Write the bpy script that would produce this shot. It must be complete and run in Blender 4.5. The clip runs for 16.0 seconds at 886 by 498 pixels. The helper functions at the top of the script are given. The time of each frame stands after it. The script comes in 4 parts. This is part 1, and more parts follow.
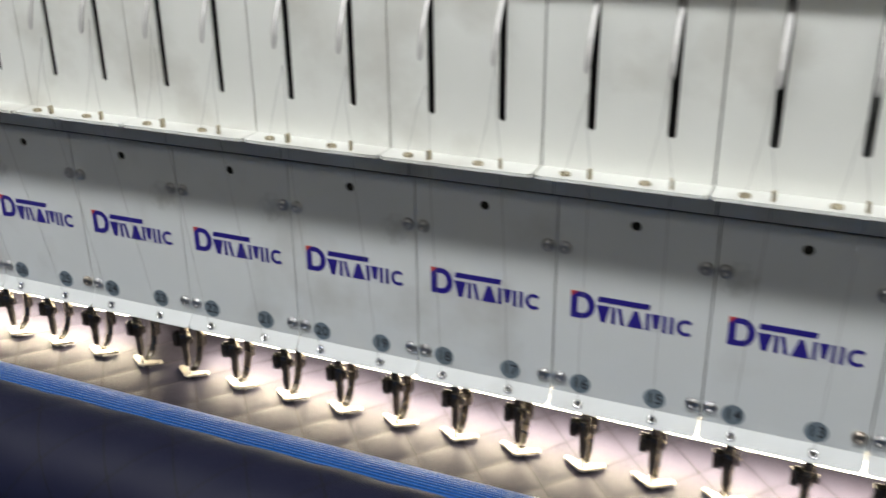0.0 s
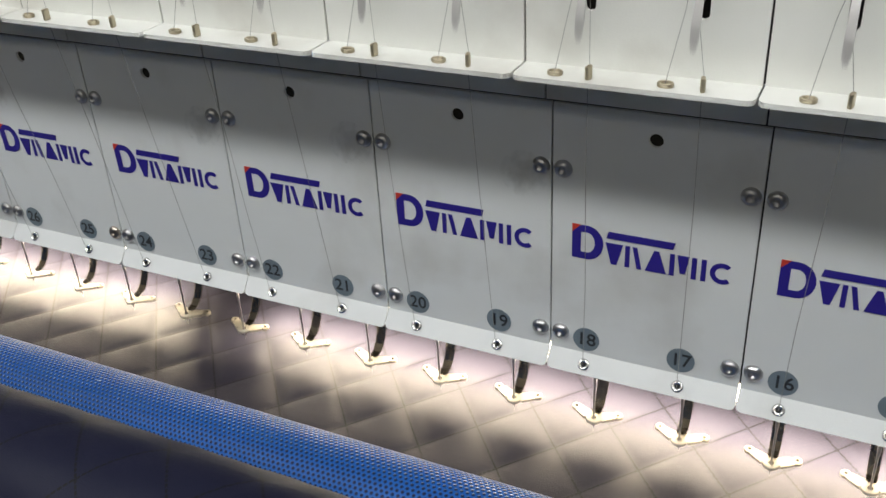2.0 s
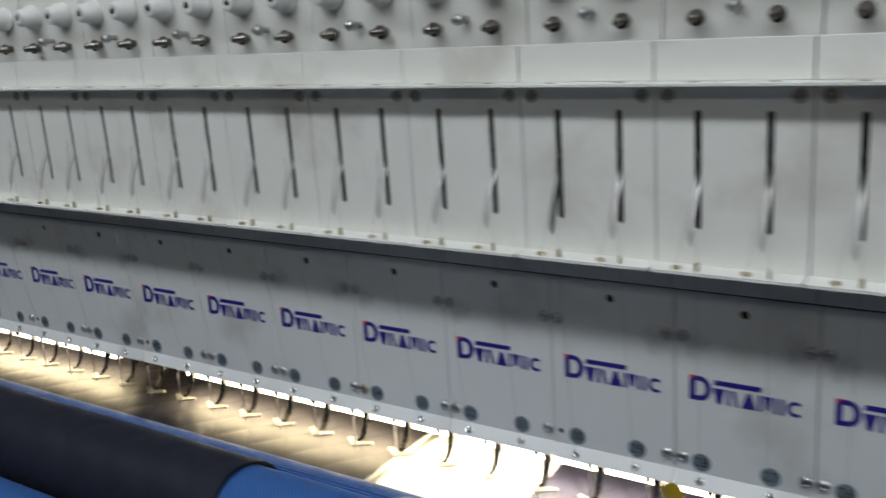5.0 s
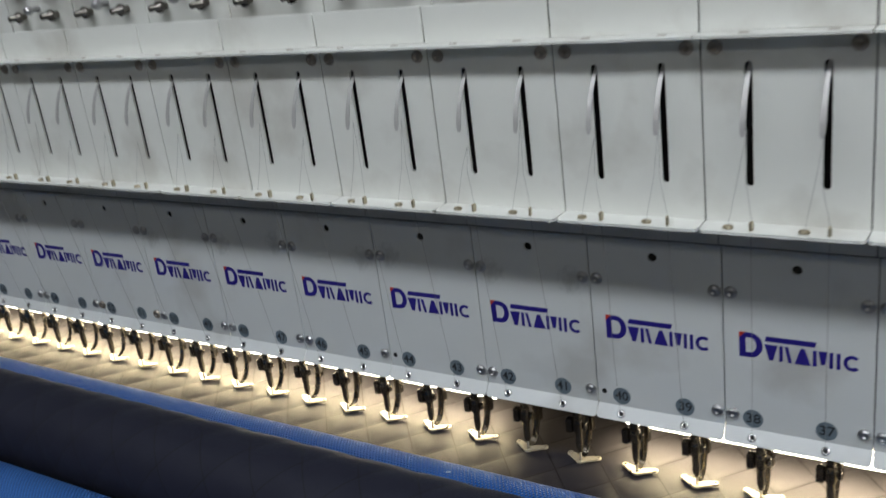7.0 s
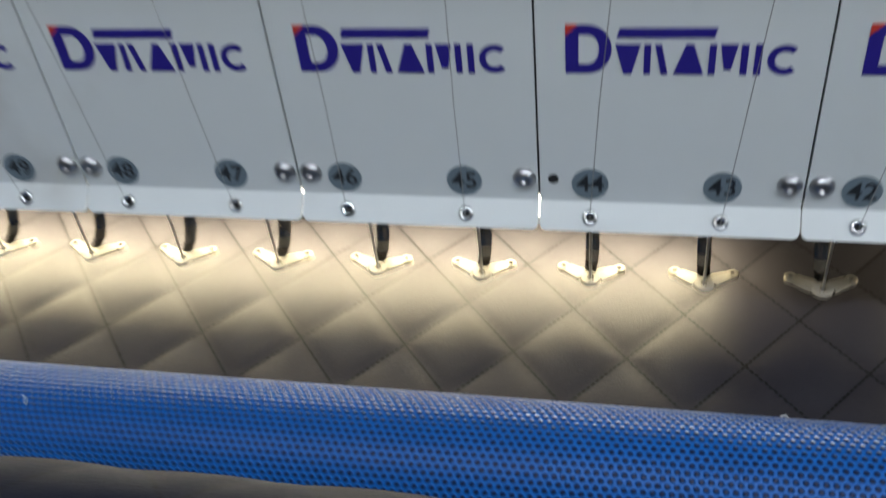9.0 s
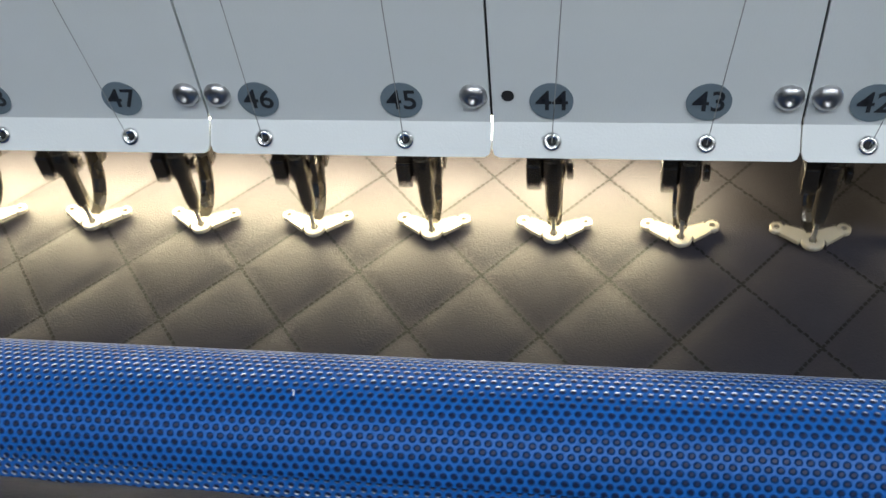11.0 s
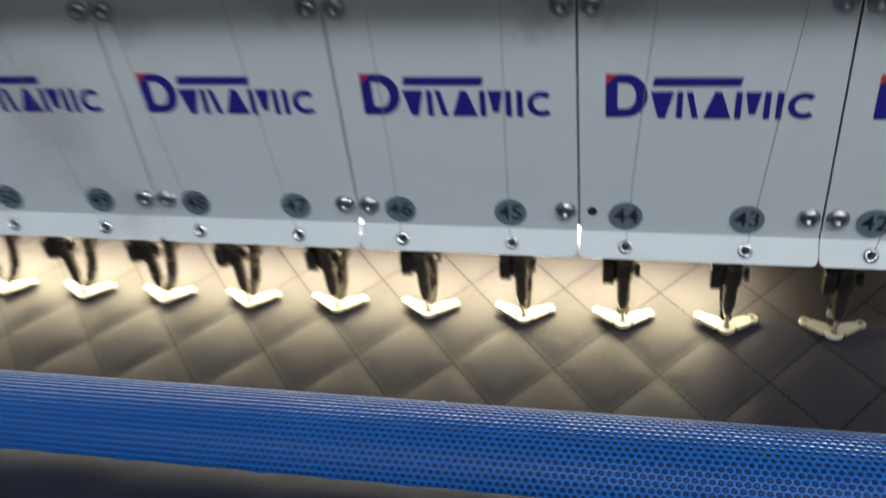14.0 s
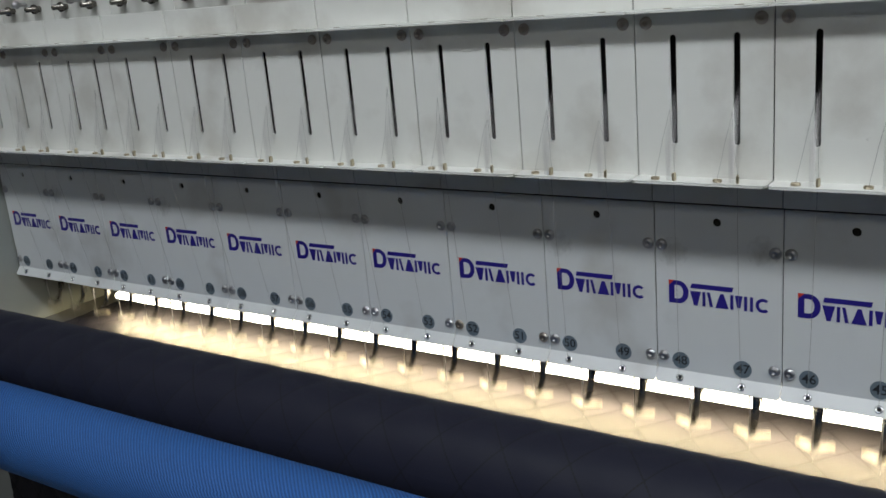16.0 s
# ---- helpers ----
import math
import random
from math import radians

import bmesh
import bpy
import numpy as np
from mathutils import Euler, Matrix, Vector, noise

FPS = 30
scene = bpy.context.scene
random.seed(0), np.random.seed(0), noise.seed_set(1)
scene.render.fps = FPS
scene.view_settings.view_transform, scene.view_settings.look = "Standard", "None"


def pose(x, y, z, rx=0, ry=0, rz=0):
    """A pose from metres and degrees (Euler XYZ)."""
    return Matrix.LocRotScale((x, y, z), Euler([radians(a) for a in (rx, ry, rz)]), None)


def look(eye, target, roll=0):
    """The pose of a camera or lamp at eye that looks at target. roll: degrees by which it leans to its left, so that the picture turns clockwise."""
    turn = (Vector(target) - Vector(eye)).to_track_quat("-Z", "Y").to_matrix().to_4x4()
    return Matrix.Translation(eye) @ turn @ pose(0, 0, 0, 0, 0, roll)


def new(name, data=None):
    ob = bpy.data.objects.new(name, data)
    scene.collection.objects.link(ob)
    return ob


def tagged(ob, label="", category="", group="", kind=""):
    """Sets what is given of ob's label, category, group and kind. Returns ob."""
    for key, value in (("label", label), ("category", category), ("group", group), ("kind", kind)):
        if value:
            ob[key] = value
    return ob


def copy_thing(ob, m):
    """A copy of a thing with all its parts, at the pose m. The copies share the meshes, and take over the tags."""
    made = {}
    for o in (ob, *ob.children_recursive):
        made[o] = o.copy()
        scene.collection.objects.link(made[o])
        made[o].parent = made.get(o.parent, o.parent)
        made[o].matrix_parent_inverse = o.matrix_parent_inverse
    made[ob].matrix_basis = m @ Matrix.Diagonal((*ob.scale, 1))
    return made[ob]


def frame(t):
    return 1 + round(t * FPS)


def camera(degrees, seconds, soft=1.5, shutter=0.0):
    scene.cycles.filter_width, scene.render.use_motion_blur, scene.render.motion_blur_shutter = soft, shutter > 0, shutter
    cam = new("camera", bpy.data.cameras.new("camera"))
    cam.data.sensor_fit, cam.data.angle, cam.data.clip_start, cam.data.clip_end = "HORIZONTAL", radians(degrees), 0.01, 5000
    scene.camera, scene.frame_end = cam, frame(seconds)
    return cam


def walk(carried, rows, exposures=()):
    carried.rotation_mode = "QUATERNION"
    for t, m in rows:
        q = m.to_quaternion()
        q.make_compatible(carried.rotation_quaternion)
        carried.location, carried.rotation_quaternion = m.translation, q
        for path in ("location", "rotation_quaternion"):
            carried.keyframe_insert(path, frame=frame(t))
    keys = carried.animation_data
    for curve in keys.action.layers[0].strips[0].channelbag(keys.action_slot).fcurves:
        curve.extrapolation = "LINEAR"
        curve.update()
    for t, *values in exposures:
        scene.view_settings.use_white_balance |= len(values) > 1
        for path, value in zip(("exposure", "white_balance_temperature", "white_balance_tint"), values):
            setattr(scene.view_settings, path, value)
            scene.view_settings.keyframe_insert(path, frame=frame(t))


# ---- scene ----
cam = camera(50.0, 16.0, shutter=0.45)
PATH = [
    (0, (1.559, -0.553, 0.352), (0.818, 1.132, -0.428), -0.7),
    (0.5, (1.497, -0.495, 0.348), (0.666, 1.134, -0.461), -1.4),
    (1, (1.459, -0.436, 0.327), (0.632, 1.144, -0.576), -2.3),
    (1.5, (1.445, -0.411, 0.312), (0.652, 1.144, -0.664), -2.9),
    (2, (1.44, -0.406, 0.312), (0.649, 1.139, -0.681), -3.2),
    (2.3, (1.435, -0.405, 0.31), (0.644, 1.143, -0.679), -3.1),
    (2.5, (1.434, -0.405, 0.311), (0.645, 1.145, -0.675), -3.1),
    (3, (1.43, -0.408, 0.319), (0.603, 1.15, -0.623), -3.2),
    (3.5, (1.367, -0.452, 0.35), (0.485, 1.156, -0.449), -3.3),
    (4, (1.251, -0.556, 0.374), (0.362, 1.115, -0.272), -3.4),
    (4.5, (1.146, -0.626, 0.36), (0.109, 0.994, -0.188), -3.1),
    (4.7, (1.101, -0.632, 0.359), (0.025, 0.973, -0.159), -3.2),
    (6.8, (0.502, -0.624, 0.4), (-0.589, 0.926, -0.241), -8.0),
    (7, (0.466, -0.615, 0.391), (-0.593, 0.94, -0.287), -7.5),
    (7.5, (0.332, -0.54, 0.375), (-0.645, 1.012, -0.422), -9.0),
    (8, (0.17, -0.496, 0.339), (-0.693, 1.062, -0.572), -7.4),
    (8.5, (0.048, -0.425, 0.305), (-0.476, 1.23, -0.688), -7.7),
    (9, (0.012, -0.308, 0.24), (-0.376, 1.178, -1.042), -7.0),
    (9.5, (0.009, -0.27, 0.212), (-0.328, 1.109, -1.197), -7.5),
    (9.7, (0.009, -0.261, 0.206), (-0.312, 1.121, -1.204), -7.1),
    (11.8, (0.007, -0.258, 0.201), (-0.294, 1.125, -1.211), -7.1),
    (12, (0.004, -0.262, 0.198), (-0.297, 1.151, -1.186), -6.8),
    (12.2, (0.0, -0.259, 0.209), (-0.291, 1.112, -1.218), -7.1),
    (12.5, (0.001, -0.269, 0.203), (-0.306, 1.147, -1.176), -6.8),
    (13, (0.001, -0.278, 0.205), (-0.324, 1.155, -1.152), -7.1),
    (13.5, (0.004, -0.294, 0.205), (-0.35, 1.182, -1.097), -7.3),
    (14, (0.002, -0.339, 0.266), (-0.406, 1.178, -0.973), -7.2),
    (14.5, (0.005, -0.493, 0.343), (-0.603, 1.132, -0.651), -6.9),
    (15, (0.005, -0.616, 0.356), (-0.772, 1.074, -0.379), -3.1),
    (15.5, (0.066, -0.638, 0.371), (-0.823, 1.034, -0.271), -5.6),
    (15.9, (0.051, -0.702, 0.337), (-1.032, 0.882, -0.220), -5.1),
    (16, (0.051, -0.705, 0.334), (-1.044, 0.875, -0.217), -5.1),
]
EXPOSURES = [(0, 0.24, 6600, 10), (1.0, 0.10, 6650, 10), (2.5, 0.10, 6650, 10), (3.5, 0.06, 6500, 10), (4.5, -0.42, 6300, 10), (7, -0.26, 6200, 10), (8, -0.12, 6200, 10), (8.5, 0.02, 6150, 9), (9, -0.04, 5900, 8), (9.5, 0.17, 5950, 8),
             (12, 0.15, 5930, 8), (13.5, 0.15, 5950, 8), (14, -0.04, 5930, 8), (14.5, 0.06, 6200, 10), (15.5, 0.10, 6280, 10), (16, -0.12, 6250, 10)]
walk(cam, [(t, look(eye, target, roll)) for t, eye, target, roll in PATH], EXPOSURES)

# ---- light ----
world = bpy.data.worlds.new("world")
world.use_nodes = True
world.node_tree.nodes["Background"].inputs[0].default_value = (0.9, 0.93, 1.0, 1)
world.node_tree.nodes["Background"].inputs[1].default_value = 0.05
scene.world = world

P = 0.0508                      # needle pitch
PANEL = 2 * P                   # one cover panel carries two needles
LAST = 66                       # highest needle number, at the far end


def X(n):
    """x of needle number n; the numbers fall to the right."""
    return (44 - n) * P


def area(name, m, sx, sy, watts, colour):
    lamp = bpy.data.lights.new(name, "AREA")
    lamp.shape, lamp.size, lamp.size_y, lamp.energy, lamp.color = "RECTANGLE", sx, sy, watts, colour
    ob = new(name, lamp)
    ob.matrix_world = m
    return ob


CEILING_Z = 1.9
LAMP_X, LAMP_HALF = 0.95, 2.1   # middle and half length of the ceiling light
# long ceiling tubes over the aisle in front of the machine
area("ceiling_light", pose(LAMP_X, -1.06, CEILING_Z - 0.06, 0, 0, 4) @ look((0, 0, 0), (0, 1.05, -1.70)), 2 * LAMP_HALF, 0.20, 61, (0.96, 0.985, 1.0))
# added fill lamp further back, without a fitting; lifts the shade under the ledges
area("shade_fill_light", look((1.0, -2.5, CEILING_Z - 0.06), (1.0, 0.0, 0.1)), 3.6, 0.30, 13, (1.0, 0.97, 0.90))
# light tubes under the head, behind the needles; two neighbours never quite meet
TUBES = [(-1.02, 0.050, 4.9, (1.0, 0.79, 0.41)), (0.176, 0.55, 4.9, (1.0, 0.79, 0.41)), (0.56, 0.972, 5.0, (1.0, 0.845, 0.60)), (1.055, 2.1, 5.0, (1.0, 0.845, 0.60))]
for x0, x1, watts, colour in TUBES:
    area("work_light", pose((x0 + x1) / 2, 0.0550, -0.0492), x1 - x0, 0.010, watts * (x1 - x0), colour)

# ---- materials ----


def material(name, colour, rough=0.5, metal=0.0, vary=0.12, scale=40.0, bump=0.0, bump_scale=300.0, dirt=None, dirt_at=0.6, coat=0.0, emit=0.0, specks=0.0, coords="Object"):
    """A principled material with two scales of variation, fine relief and, with dirt, stains of a second colour."""
    mat = bpy.data.materials.new(name)
    mat.use_nodes = True
    nt = mat.node_tree
    b = nt.nodes["Principled BSDF"]
    tc = nt.nodes.new("ShaderNodeTexCoord")
    big, fine = nt.nodes.new("ShaderNodeTexNoise"), nt.nodes.new("ShaderNodeTexNoise")
    big.inputs["Scale"].default_value, fine.inputs["Scale"].default_value = scale * 0.25, scale * 4
    big.inputs["Detail"].default_value, fine.inputs["Detail"].default_value = 5, 3
    info = nt.nodes.new("ShaderNodeObjectInfo")
    shift = nt.nodes.new("ShaderNodeVectorMath")
    shift.operation = "ADD"
    nt.links.new(tc.outputs[coords], shift.inputs[0])
    nt.links.new(info.outputs["Location"], shift.inputs[1])
    for n in (big, fine):
        nt.links.new(shift.outputs[0], n.inputs["Vector"])
    mix = nt.nodes.new("ShaderNodeMix")
    mix.data_type = "RGBA"
    lo, hi = [c * (1 - vary) for c in colour], [min(1, c * (1 + vary)) for c in colour]
    mix.inputs[6].default_value, mix.inputs[7].default_value = (*lo, 1), (*hi, 1)
    half = nt.nodes.new("ShaderNodeMath")
    half.operation = "MULTIPLY_ADD"
    half.inputs[1].default_value = 0.4
    nt.links.new(fine.outputs[0], half.inputs[0])
    rest = nt.nodes.new("ShaderNodeMath")
    rest.operation = "MULTIPLY"
    rest.inputs[1].default_value = 0.6
    nt.links.new(big.outputs[0], rest.inputs[0])
    nt.links.new(rest.outputs[0], half.inputs[2])
    nt.links.new(half.outputs[0], mix.inputs[0])
    out = mix.outputs[2]
    if dirt:
        ramp = nt.nodes.new("ShaderNodeMapRange")
        ramp.inputs[1].default_value, ramp.inputs[2].default_value = dirt_at, dirt_at + 0.14
        ramp.inputs[3].default_value, ramp.inputs[4].default_value = 0, 0.55
        spots = nt.nodes.new("ShaderNodeTexNoise")
        spots.inputs["Scale"].default_value, spots.inputs["Detail"].default_value = scale * 0.7, 8
        nt.links.new(shift.outputs[0], spots.inputs["Vector"])
        nt.links.new(spots.outputs[0], ramp.inputs[0])
        stain = nt.nodes.new("ShaderNodeMix")
        stain.data_type = "RGBA"
        nt.links.new(ramp.outputs[0], stain.inputs[0])
        nt.links.new(out, stain.inputs[6])
        stain.inputs[7].default_value = (*dirt, 1)
        out = stain.outputs[2]
    if specks:
        dots = nt.nodes.new("ShaderNodeTexNoise")
        dots.inputs["Scale"].default_value, dots.inputs["Detail"].default_value, dots.inputs["Roughness"].default_value = 55, 9, 0.75
        nt.links.new(shift.outputs[0], dots.inputs["Vector"])
        cut = nt.nodes.new("ShaderNodeMapRange")
        cut.inputs[1].default_value, cut.inputs[2].default_value, cut.inputs[4].default_value = 0.70, 0.76, specks
        nt.links.new(dots.outputs[0], cut.inputs[0])
        grime = nt.nodes.new("ShaderNodeMix")
        grime.data_type = "RGBA"
        nt.links.new(cut.outputs[0], grime.inputs[0])
        nt.links.new(out, grime.inputs[6])
        grime.inputs[7].default_value = (0.16, 0.14, 0.12, 1)
        out = grime.outputs[2]
    nt.links.new(out, b.inputs["Base Color"])
    b.inputs["Metallic"].default_value = metal
    rr = nt.nodes.new("ShaderNodeMapRange")
    rr.inputs[3].default_value, rr.inputs[4].default_value = max(0.02, rough - 0.08), min(1, rough + 0.08)
    nt.links.new(big.outputs[0], rr.inputs[0])
    nt.links.new(rr.outputs[0], b.inputs["Roughness"])
    b.inputs["Coat Weight"].default_value = coat
    if bump:
        n = nt.nodes.new("ShaderNodeTexNoise")
        n.inputs["Scale"].default_value = bump_scale
        nt.links.new(tc.outputs[coords], n.inputs["Vector"])
        bp = nt.nodes.new("ShaderNodeBump")
        bp.inputs["Strength"].default_value, bp.inputs["Distance"].default_value = bump, 0.001
        nt.links.new(n.outputs[0], bp.inputs["Height"])
        nt.links.new(bp.outputs[0], b.inputs["Normal"])
    if emit:
        b.inputs["Emission Color"].default_value = (*colour, 1)
        b.inputs["Emission Strength"].default_value = emit
    return mat


def chain(nt, op, a, b=None, c=None):
    """A math node; sockets or numbers in, its socket out."""
    n = nt.nodes.new("ShaderNodeMath")
    n.operation = op
    for i, v in enumerate((a, b, c)):
        if v is None:
            continue
        if isinstance(v, (int, float)):
            n.inputs[i].default_value = v
        else:
            nt.links.new(v, n.inputs[i])
    return n.outputs[0]


PAINT = material("ivory_paint", (0.765, 0.77, 0.73), 0.42, vary=0.05, scale=18, bump=0.12, bump_scale=900, dirt=(0.50, 0.48, 0.43), dirt_at=0.54, specks=0.85)
PANEL_PAINT = material("panel_paint", (0.655, 0.675, 0.670), 0.38, vary=0.05, scale=14, bump=0.08, bump_scale=1200, dirt=(0.42, 0.41, 0.38), dirt_at=0.56, specks=0.95)
LIP_PAINT = PANEL_PAINT
STEEL = material("bright_steel", (0.47, 0.47, 0.48), 0.34, 1.0, vary=0.15, scale=300)
OLD_STEEL = material("tarnished_steel", (0.40, 0.35, 0.30), 0.35, 1.0, vary=0.3, scale=400)
CHROME = material("polished_chrome", (0.80, 0.80, 0.80), 0.2, 1.0, vary=0.05, scale=300)
LEVER_STEEL = material("satin_steel", (0.50, 0.49, 0.48), 0.5, 0.5, vary=0.12, scale=300)
BRASS = material("dull_brass", (0.52, 0.46, 0.34), 0.42, 1.0, vary=0.12, scale=300)
FOOT_STEEL = material("ground_steel", (0.39, 0.36, 0.30), 0.5, 0.4, vary=0.15, scale=250, bump=0.2, bump_scale=1500)
GUNMETAL = material("dark_blued_steel", (0.20, 0.185, 0.165), 0.25, 0.95, vary=0.3, scale=200, bump=0.1, bump_scale=800)
BLADE_STEEL = material("burnished_steel", (0.18, 0.163, 0.138), 0.26, 1.0, vary=0.3, scale=200, bump=0.15, bump_scale=800)
CLAMP_STEEL = material("oiled_dark_steel", (0.19, 0.175, 0.15), 0.24, 0.9, vary=0.25, scale=200, bump=0.1, bump_scale=800)
# near-black that stands in for shade inside the head and in small holes
BLACK = material("shade_black", (0.012, 0.012, 0.013), 0.8)
DISC_GREY = material("slate_sticker", (0.15, 0.19, 0.22), 0.45, vary=0.1, scale=200)
DIGIT_INK = material("black_ink", (0.016, 0.018, 0.022), 0.5)
LOGO_BLUE = material("violet_blue_ink", (0.022, 0.014, 0.22), 0.42, vary=0.08, scale=200)
LOGO_RED = material("red_ink", (0.55, 0.05, 0.03), 0.42)
TABLE_STEEL = material("worn_needle_plate", (0.30, 0.29, 0.27), 0.35, 0.7, vary=0.2, scale=30, bump=0.1, dirt=(0.12, 0.11, 0.10))
FRAME_GREY = material("grey_green_enamel", (0.28, 0.30, 0.28), 0.5, vary=0.1, scale=12)
# dark frame paint; also the shade colour of head underside, rail gap and joints
DARK_FRAME = material("dark_frame_paint_and_shade", (0.03, 0.032, 0.036), 0.55, vary=0.15, scale=12)
FOAM = material("white_foam", (0.82, 0.82, 0.80), 0.85, vary=0.06, scale=120, bump=0.5, bump_scale=500)
BACKING = material("white_backing_cloth", (0.80, 0.80, 0.77), 0.8, vary=0.04, scale=80, bump=0.3, bump_scale=900)
THREAD = material("pale_thread", (0.26, 0.26, 0.25), 0.6)
LINT = material("white_lint", (0.82, 0.82, 0.80), 0.8)
YELLOW = material("yellow_plastic", (0.85, 0.62, 0.04), 0.4)
WHITE_PLASTIC = material("white_plastic", (0.72, 0.72, 0.70), 0.35, vary=0.05, scale=60)
LAMP_ALLOY = material("dull_lamp_alloy", (0.42, 0.41, 0.38), 0.5, 0.3, vary=0.08, scale=60)
TUBE_GLOW = material("lit_tube", (1.0, 0.88, 0.66), 0.4, emit=16.0)
CEIL_GLOW = material("lit_ceiling_tube", (0.95, 0.98, 1.0), 0.4, emit=3.0)
WALL = material("factory_wall", (0.62, 0.60, 0.54), 0.8, vary=0.08, scale=3, bump=0.2, bump_scale=60, dirt=(0.30, 0.30, 0.29))
FLOOR = material("grey_epoxy_floor", (0.28, 0.30, 0.30), 0.35, vary=0.15, scale=4, dirt=(0.10, 0.10, 0.10))
CEIL = material("ceiling_board", (0.68, 0.66, 0.62), 0.9, vary=0.06, scale=4)

CELL_X, CELL_Y = P, 0.0604      # one quilted diamond


def quilted_leather(name, colour, line=0.006):
    """Dark leathercloth with grain and a dashed stitching line along the seams. line: how dark the thread is. The UV counts diamonds."""
    mat = material(name, colour, 0.50, vary=0.10, scale=60, bump=0.25, bump_scale=1400, coat=0.0)
    nt = mat.node_tree
    b = nt.nodes["Principled BSDF"]
    b.inputs["Specular IOR Level"].default_value = 0.16
    uv = nt.nodes.new("ShaderNodeUVMap")
    sep = nt.nodes.new("ShaderNodeSeparateXYZ")
    nt.links.new(uv.outputs[0], sep.inputs[0])
    u, v = sep.outputs[0], sep.outputs[1]
    a, c = chain(nt, "ADD", u, v), chain(nt, "SUBTRACT", u, v)
    da, dc = chain(nt, "PINGPONG", a, 0.5), chain(nt, "PINGPONG", c, 0.5)
    dash_a = chain(nt, "LESS_THAN", chain(nt, "FRACT", chain(nt, "MULTIPLY", c, 14.0)), 0.78)
    dash_c = chain(nt, "LESS_THAN", chain(nt, "FRACT", chain(nt, "MULTIPLY", a, 14.0)), 0.78)
    on_a = chain(nt, "MULTIPLY", chain(nt, "LESS_THAN", da, 0.016), dash_a)
    on_c = chain(nt, "MULTIPLY", chain(nt, "LESS_THAN", dc, 0.016), dash_c)
    on = chain(nt, "MAXIMUM", on_a, on_c)
    old = b.inputs["Base Color"].links[0].from_socket
    mix = nt.nodes.new("ShaderNodeMix")
    mix.data_type = "RGBA"
    nt.links.new(on, mix.inputs[0])
    nt.links.new(old, mix.inputs[6])
    mix.inputs[7].default_value = (line, line, line * 1.2, 1)
    nt.links.new(mix.outputs[2], b.inputs["Base Color"])
    return mat


LEATHER = quilted_leather("charcoal_leathercloth", (0.026, 0.0245, 0.031))
LEATHER_NAVY = quilted_leather("navy_leathercloth", (0.021, 0.0200, 0.031))
# shaded copies of the two leathercloths: the roller's dimmer light put into the colour
WRAP_SHADED = {"charcoal": quilted_leather("charcoal_wrap_shaded", (0.017, 0.018, 0.030), 0.012), "dark navy": quilted_leather("navy_wrap_shaded", (0.011, 0.012, 0.030), 0.008)}


def dimpled_blue():
    """Blue anti-slip belting: raised honeycomb net with round dimples. The UV counts metres round and along the roller."""
    mat = bpy.data.materials.new("blue_honeycomb_belting")
    mat.use_nodes = True
    nt = mat.node_tree
    b = nt.nodes["Principled BSDF"]
    uv = nt.nodes.new("ShaderNodeUVMap")
    sep = nt.nodes.new("ShaderNodeSeparateXYZ")
    nt.links.new(uv.outputs[0], sep.inputs[0])
    s = 0.0031
    x, y = chain(nt, "DIVIDE", sep.outputs[0], s), chain(nt, "DIVIDE", sep.outputs[1], s * 0.92)

    def lattice(ox, oy):
        px = chain(nt, "SUBTRACT", chain(nt, "FRACT", chain(nt, "ADD", x, ox)), 0.5)
        py = chain(nt, "SUBTRACT", chain(nt, "FRACT", chain(nt, "ADD", chain(nt, "MULTIPLY", y, 0.57735), oy)), 0.5)
        py = chain(nt, "MULTIPLY", py, 1.732)
        return chain(nt, "SQRT", chain(nt, "ADD", chain(nt, "MULTIPLY", px, px), chain(nt, "MULTIPLY", py, py)))
    d = chain(nt, "MINIMUM", lattice(0, 0), lattice(0.5, 0.5))
    net = nt.nodes.new("ShaderNodeMapRange")
    net.inputs[1].default_value, net.inputs[2].default_value = 0.20, 0.40
    nt.links.new(d, net.inputs[0])
    mix = nt.nodes.new("ShaderNodeMix")
    mix.data_type = "RGBA"
    nt.links.new(net.outputs[0], mix.inputs[0])
    mix.inputs[6].default_value, mix.inputs[7].default_value = (0.002, 0.013, 0.062, 1), (0.007, 0.112, 0.43, 1)
    worn = nt.nodes.new("ShaderNodeTexNoise")
    worn.inputs["Scale"].default_value = 9
    tone = nt.nodes.new("ShaderNodeMix")
    tone.data_type, tone.blend_type = "RGBA", "MULTIPLY"
    tone.inputs[0].default_value = 0.5
    nt.links.new(mix.outputs[2], tone.inputs[6])
    tc = nt.nodes.new("ShaderNodeTexCoord")
    nt.links.new(tc.outputs["Object"], worn.inputs["Vector"])
    ramp = nt.nodes.new("ShaderNodeMapRange")
    ramp.inputs[3].default_value, ramp.inputs[4].default_value = 0.6, 1.3
    nt.links.new(worn.outputs[0], ramp.inputs[0])
    nt.links.new(ramp.outputs[0], tone.inputs[7])
    nt.links.new(tone.outputs[2], b.inputs["Base Color"])
    b.inputs["Roughness"].default_value, b.inputs["Specular IOR Level"].default_value = 0.50, 0.40
    b.inputs["Sheen Weight"].default_value, b.inputs["Sheen Roughness"].default_value = 0.85, 0.18
    b.inputs["Coat Weight"].default_value, b.inputs["Coat Roughness"].default_value = 0.0, 0.5
    bp = nt.nodes.new("ShaderNodeBump")
    bp.inputs["Strength"].default_value, bp.inputs["Distance"].default_value = 0.9, 0.0007
    nt.links.new(net.outputs[0], bp.inputs["Height"])
    nt.links.new(bp.outputs[0], b.inputs["Normal"])
    return mat


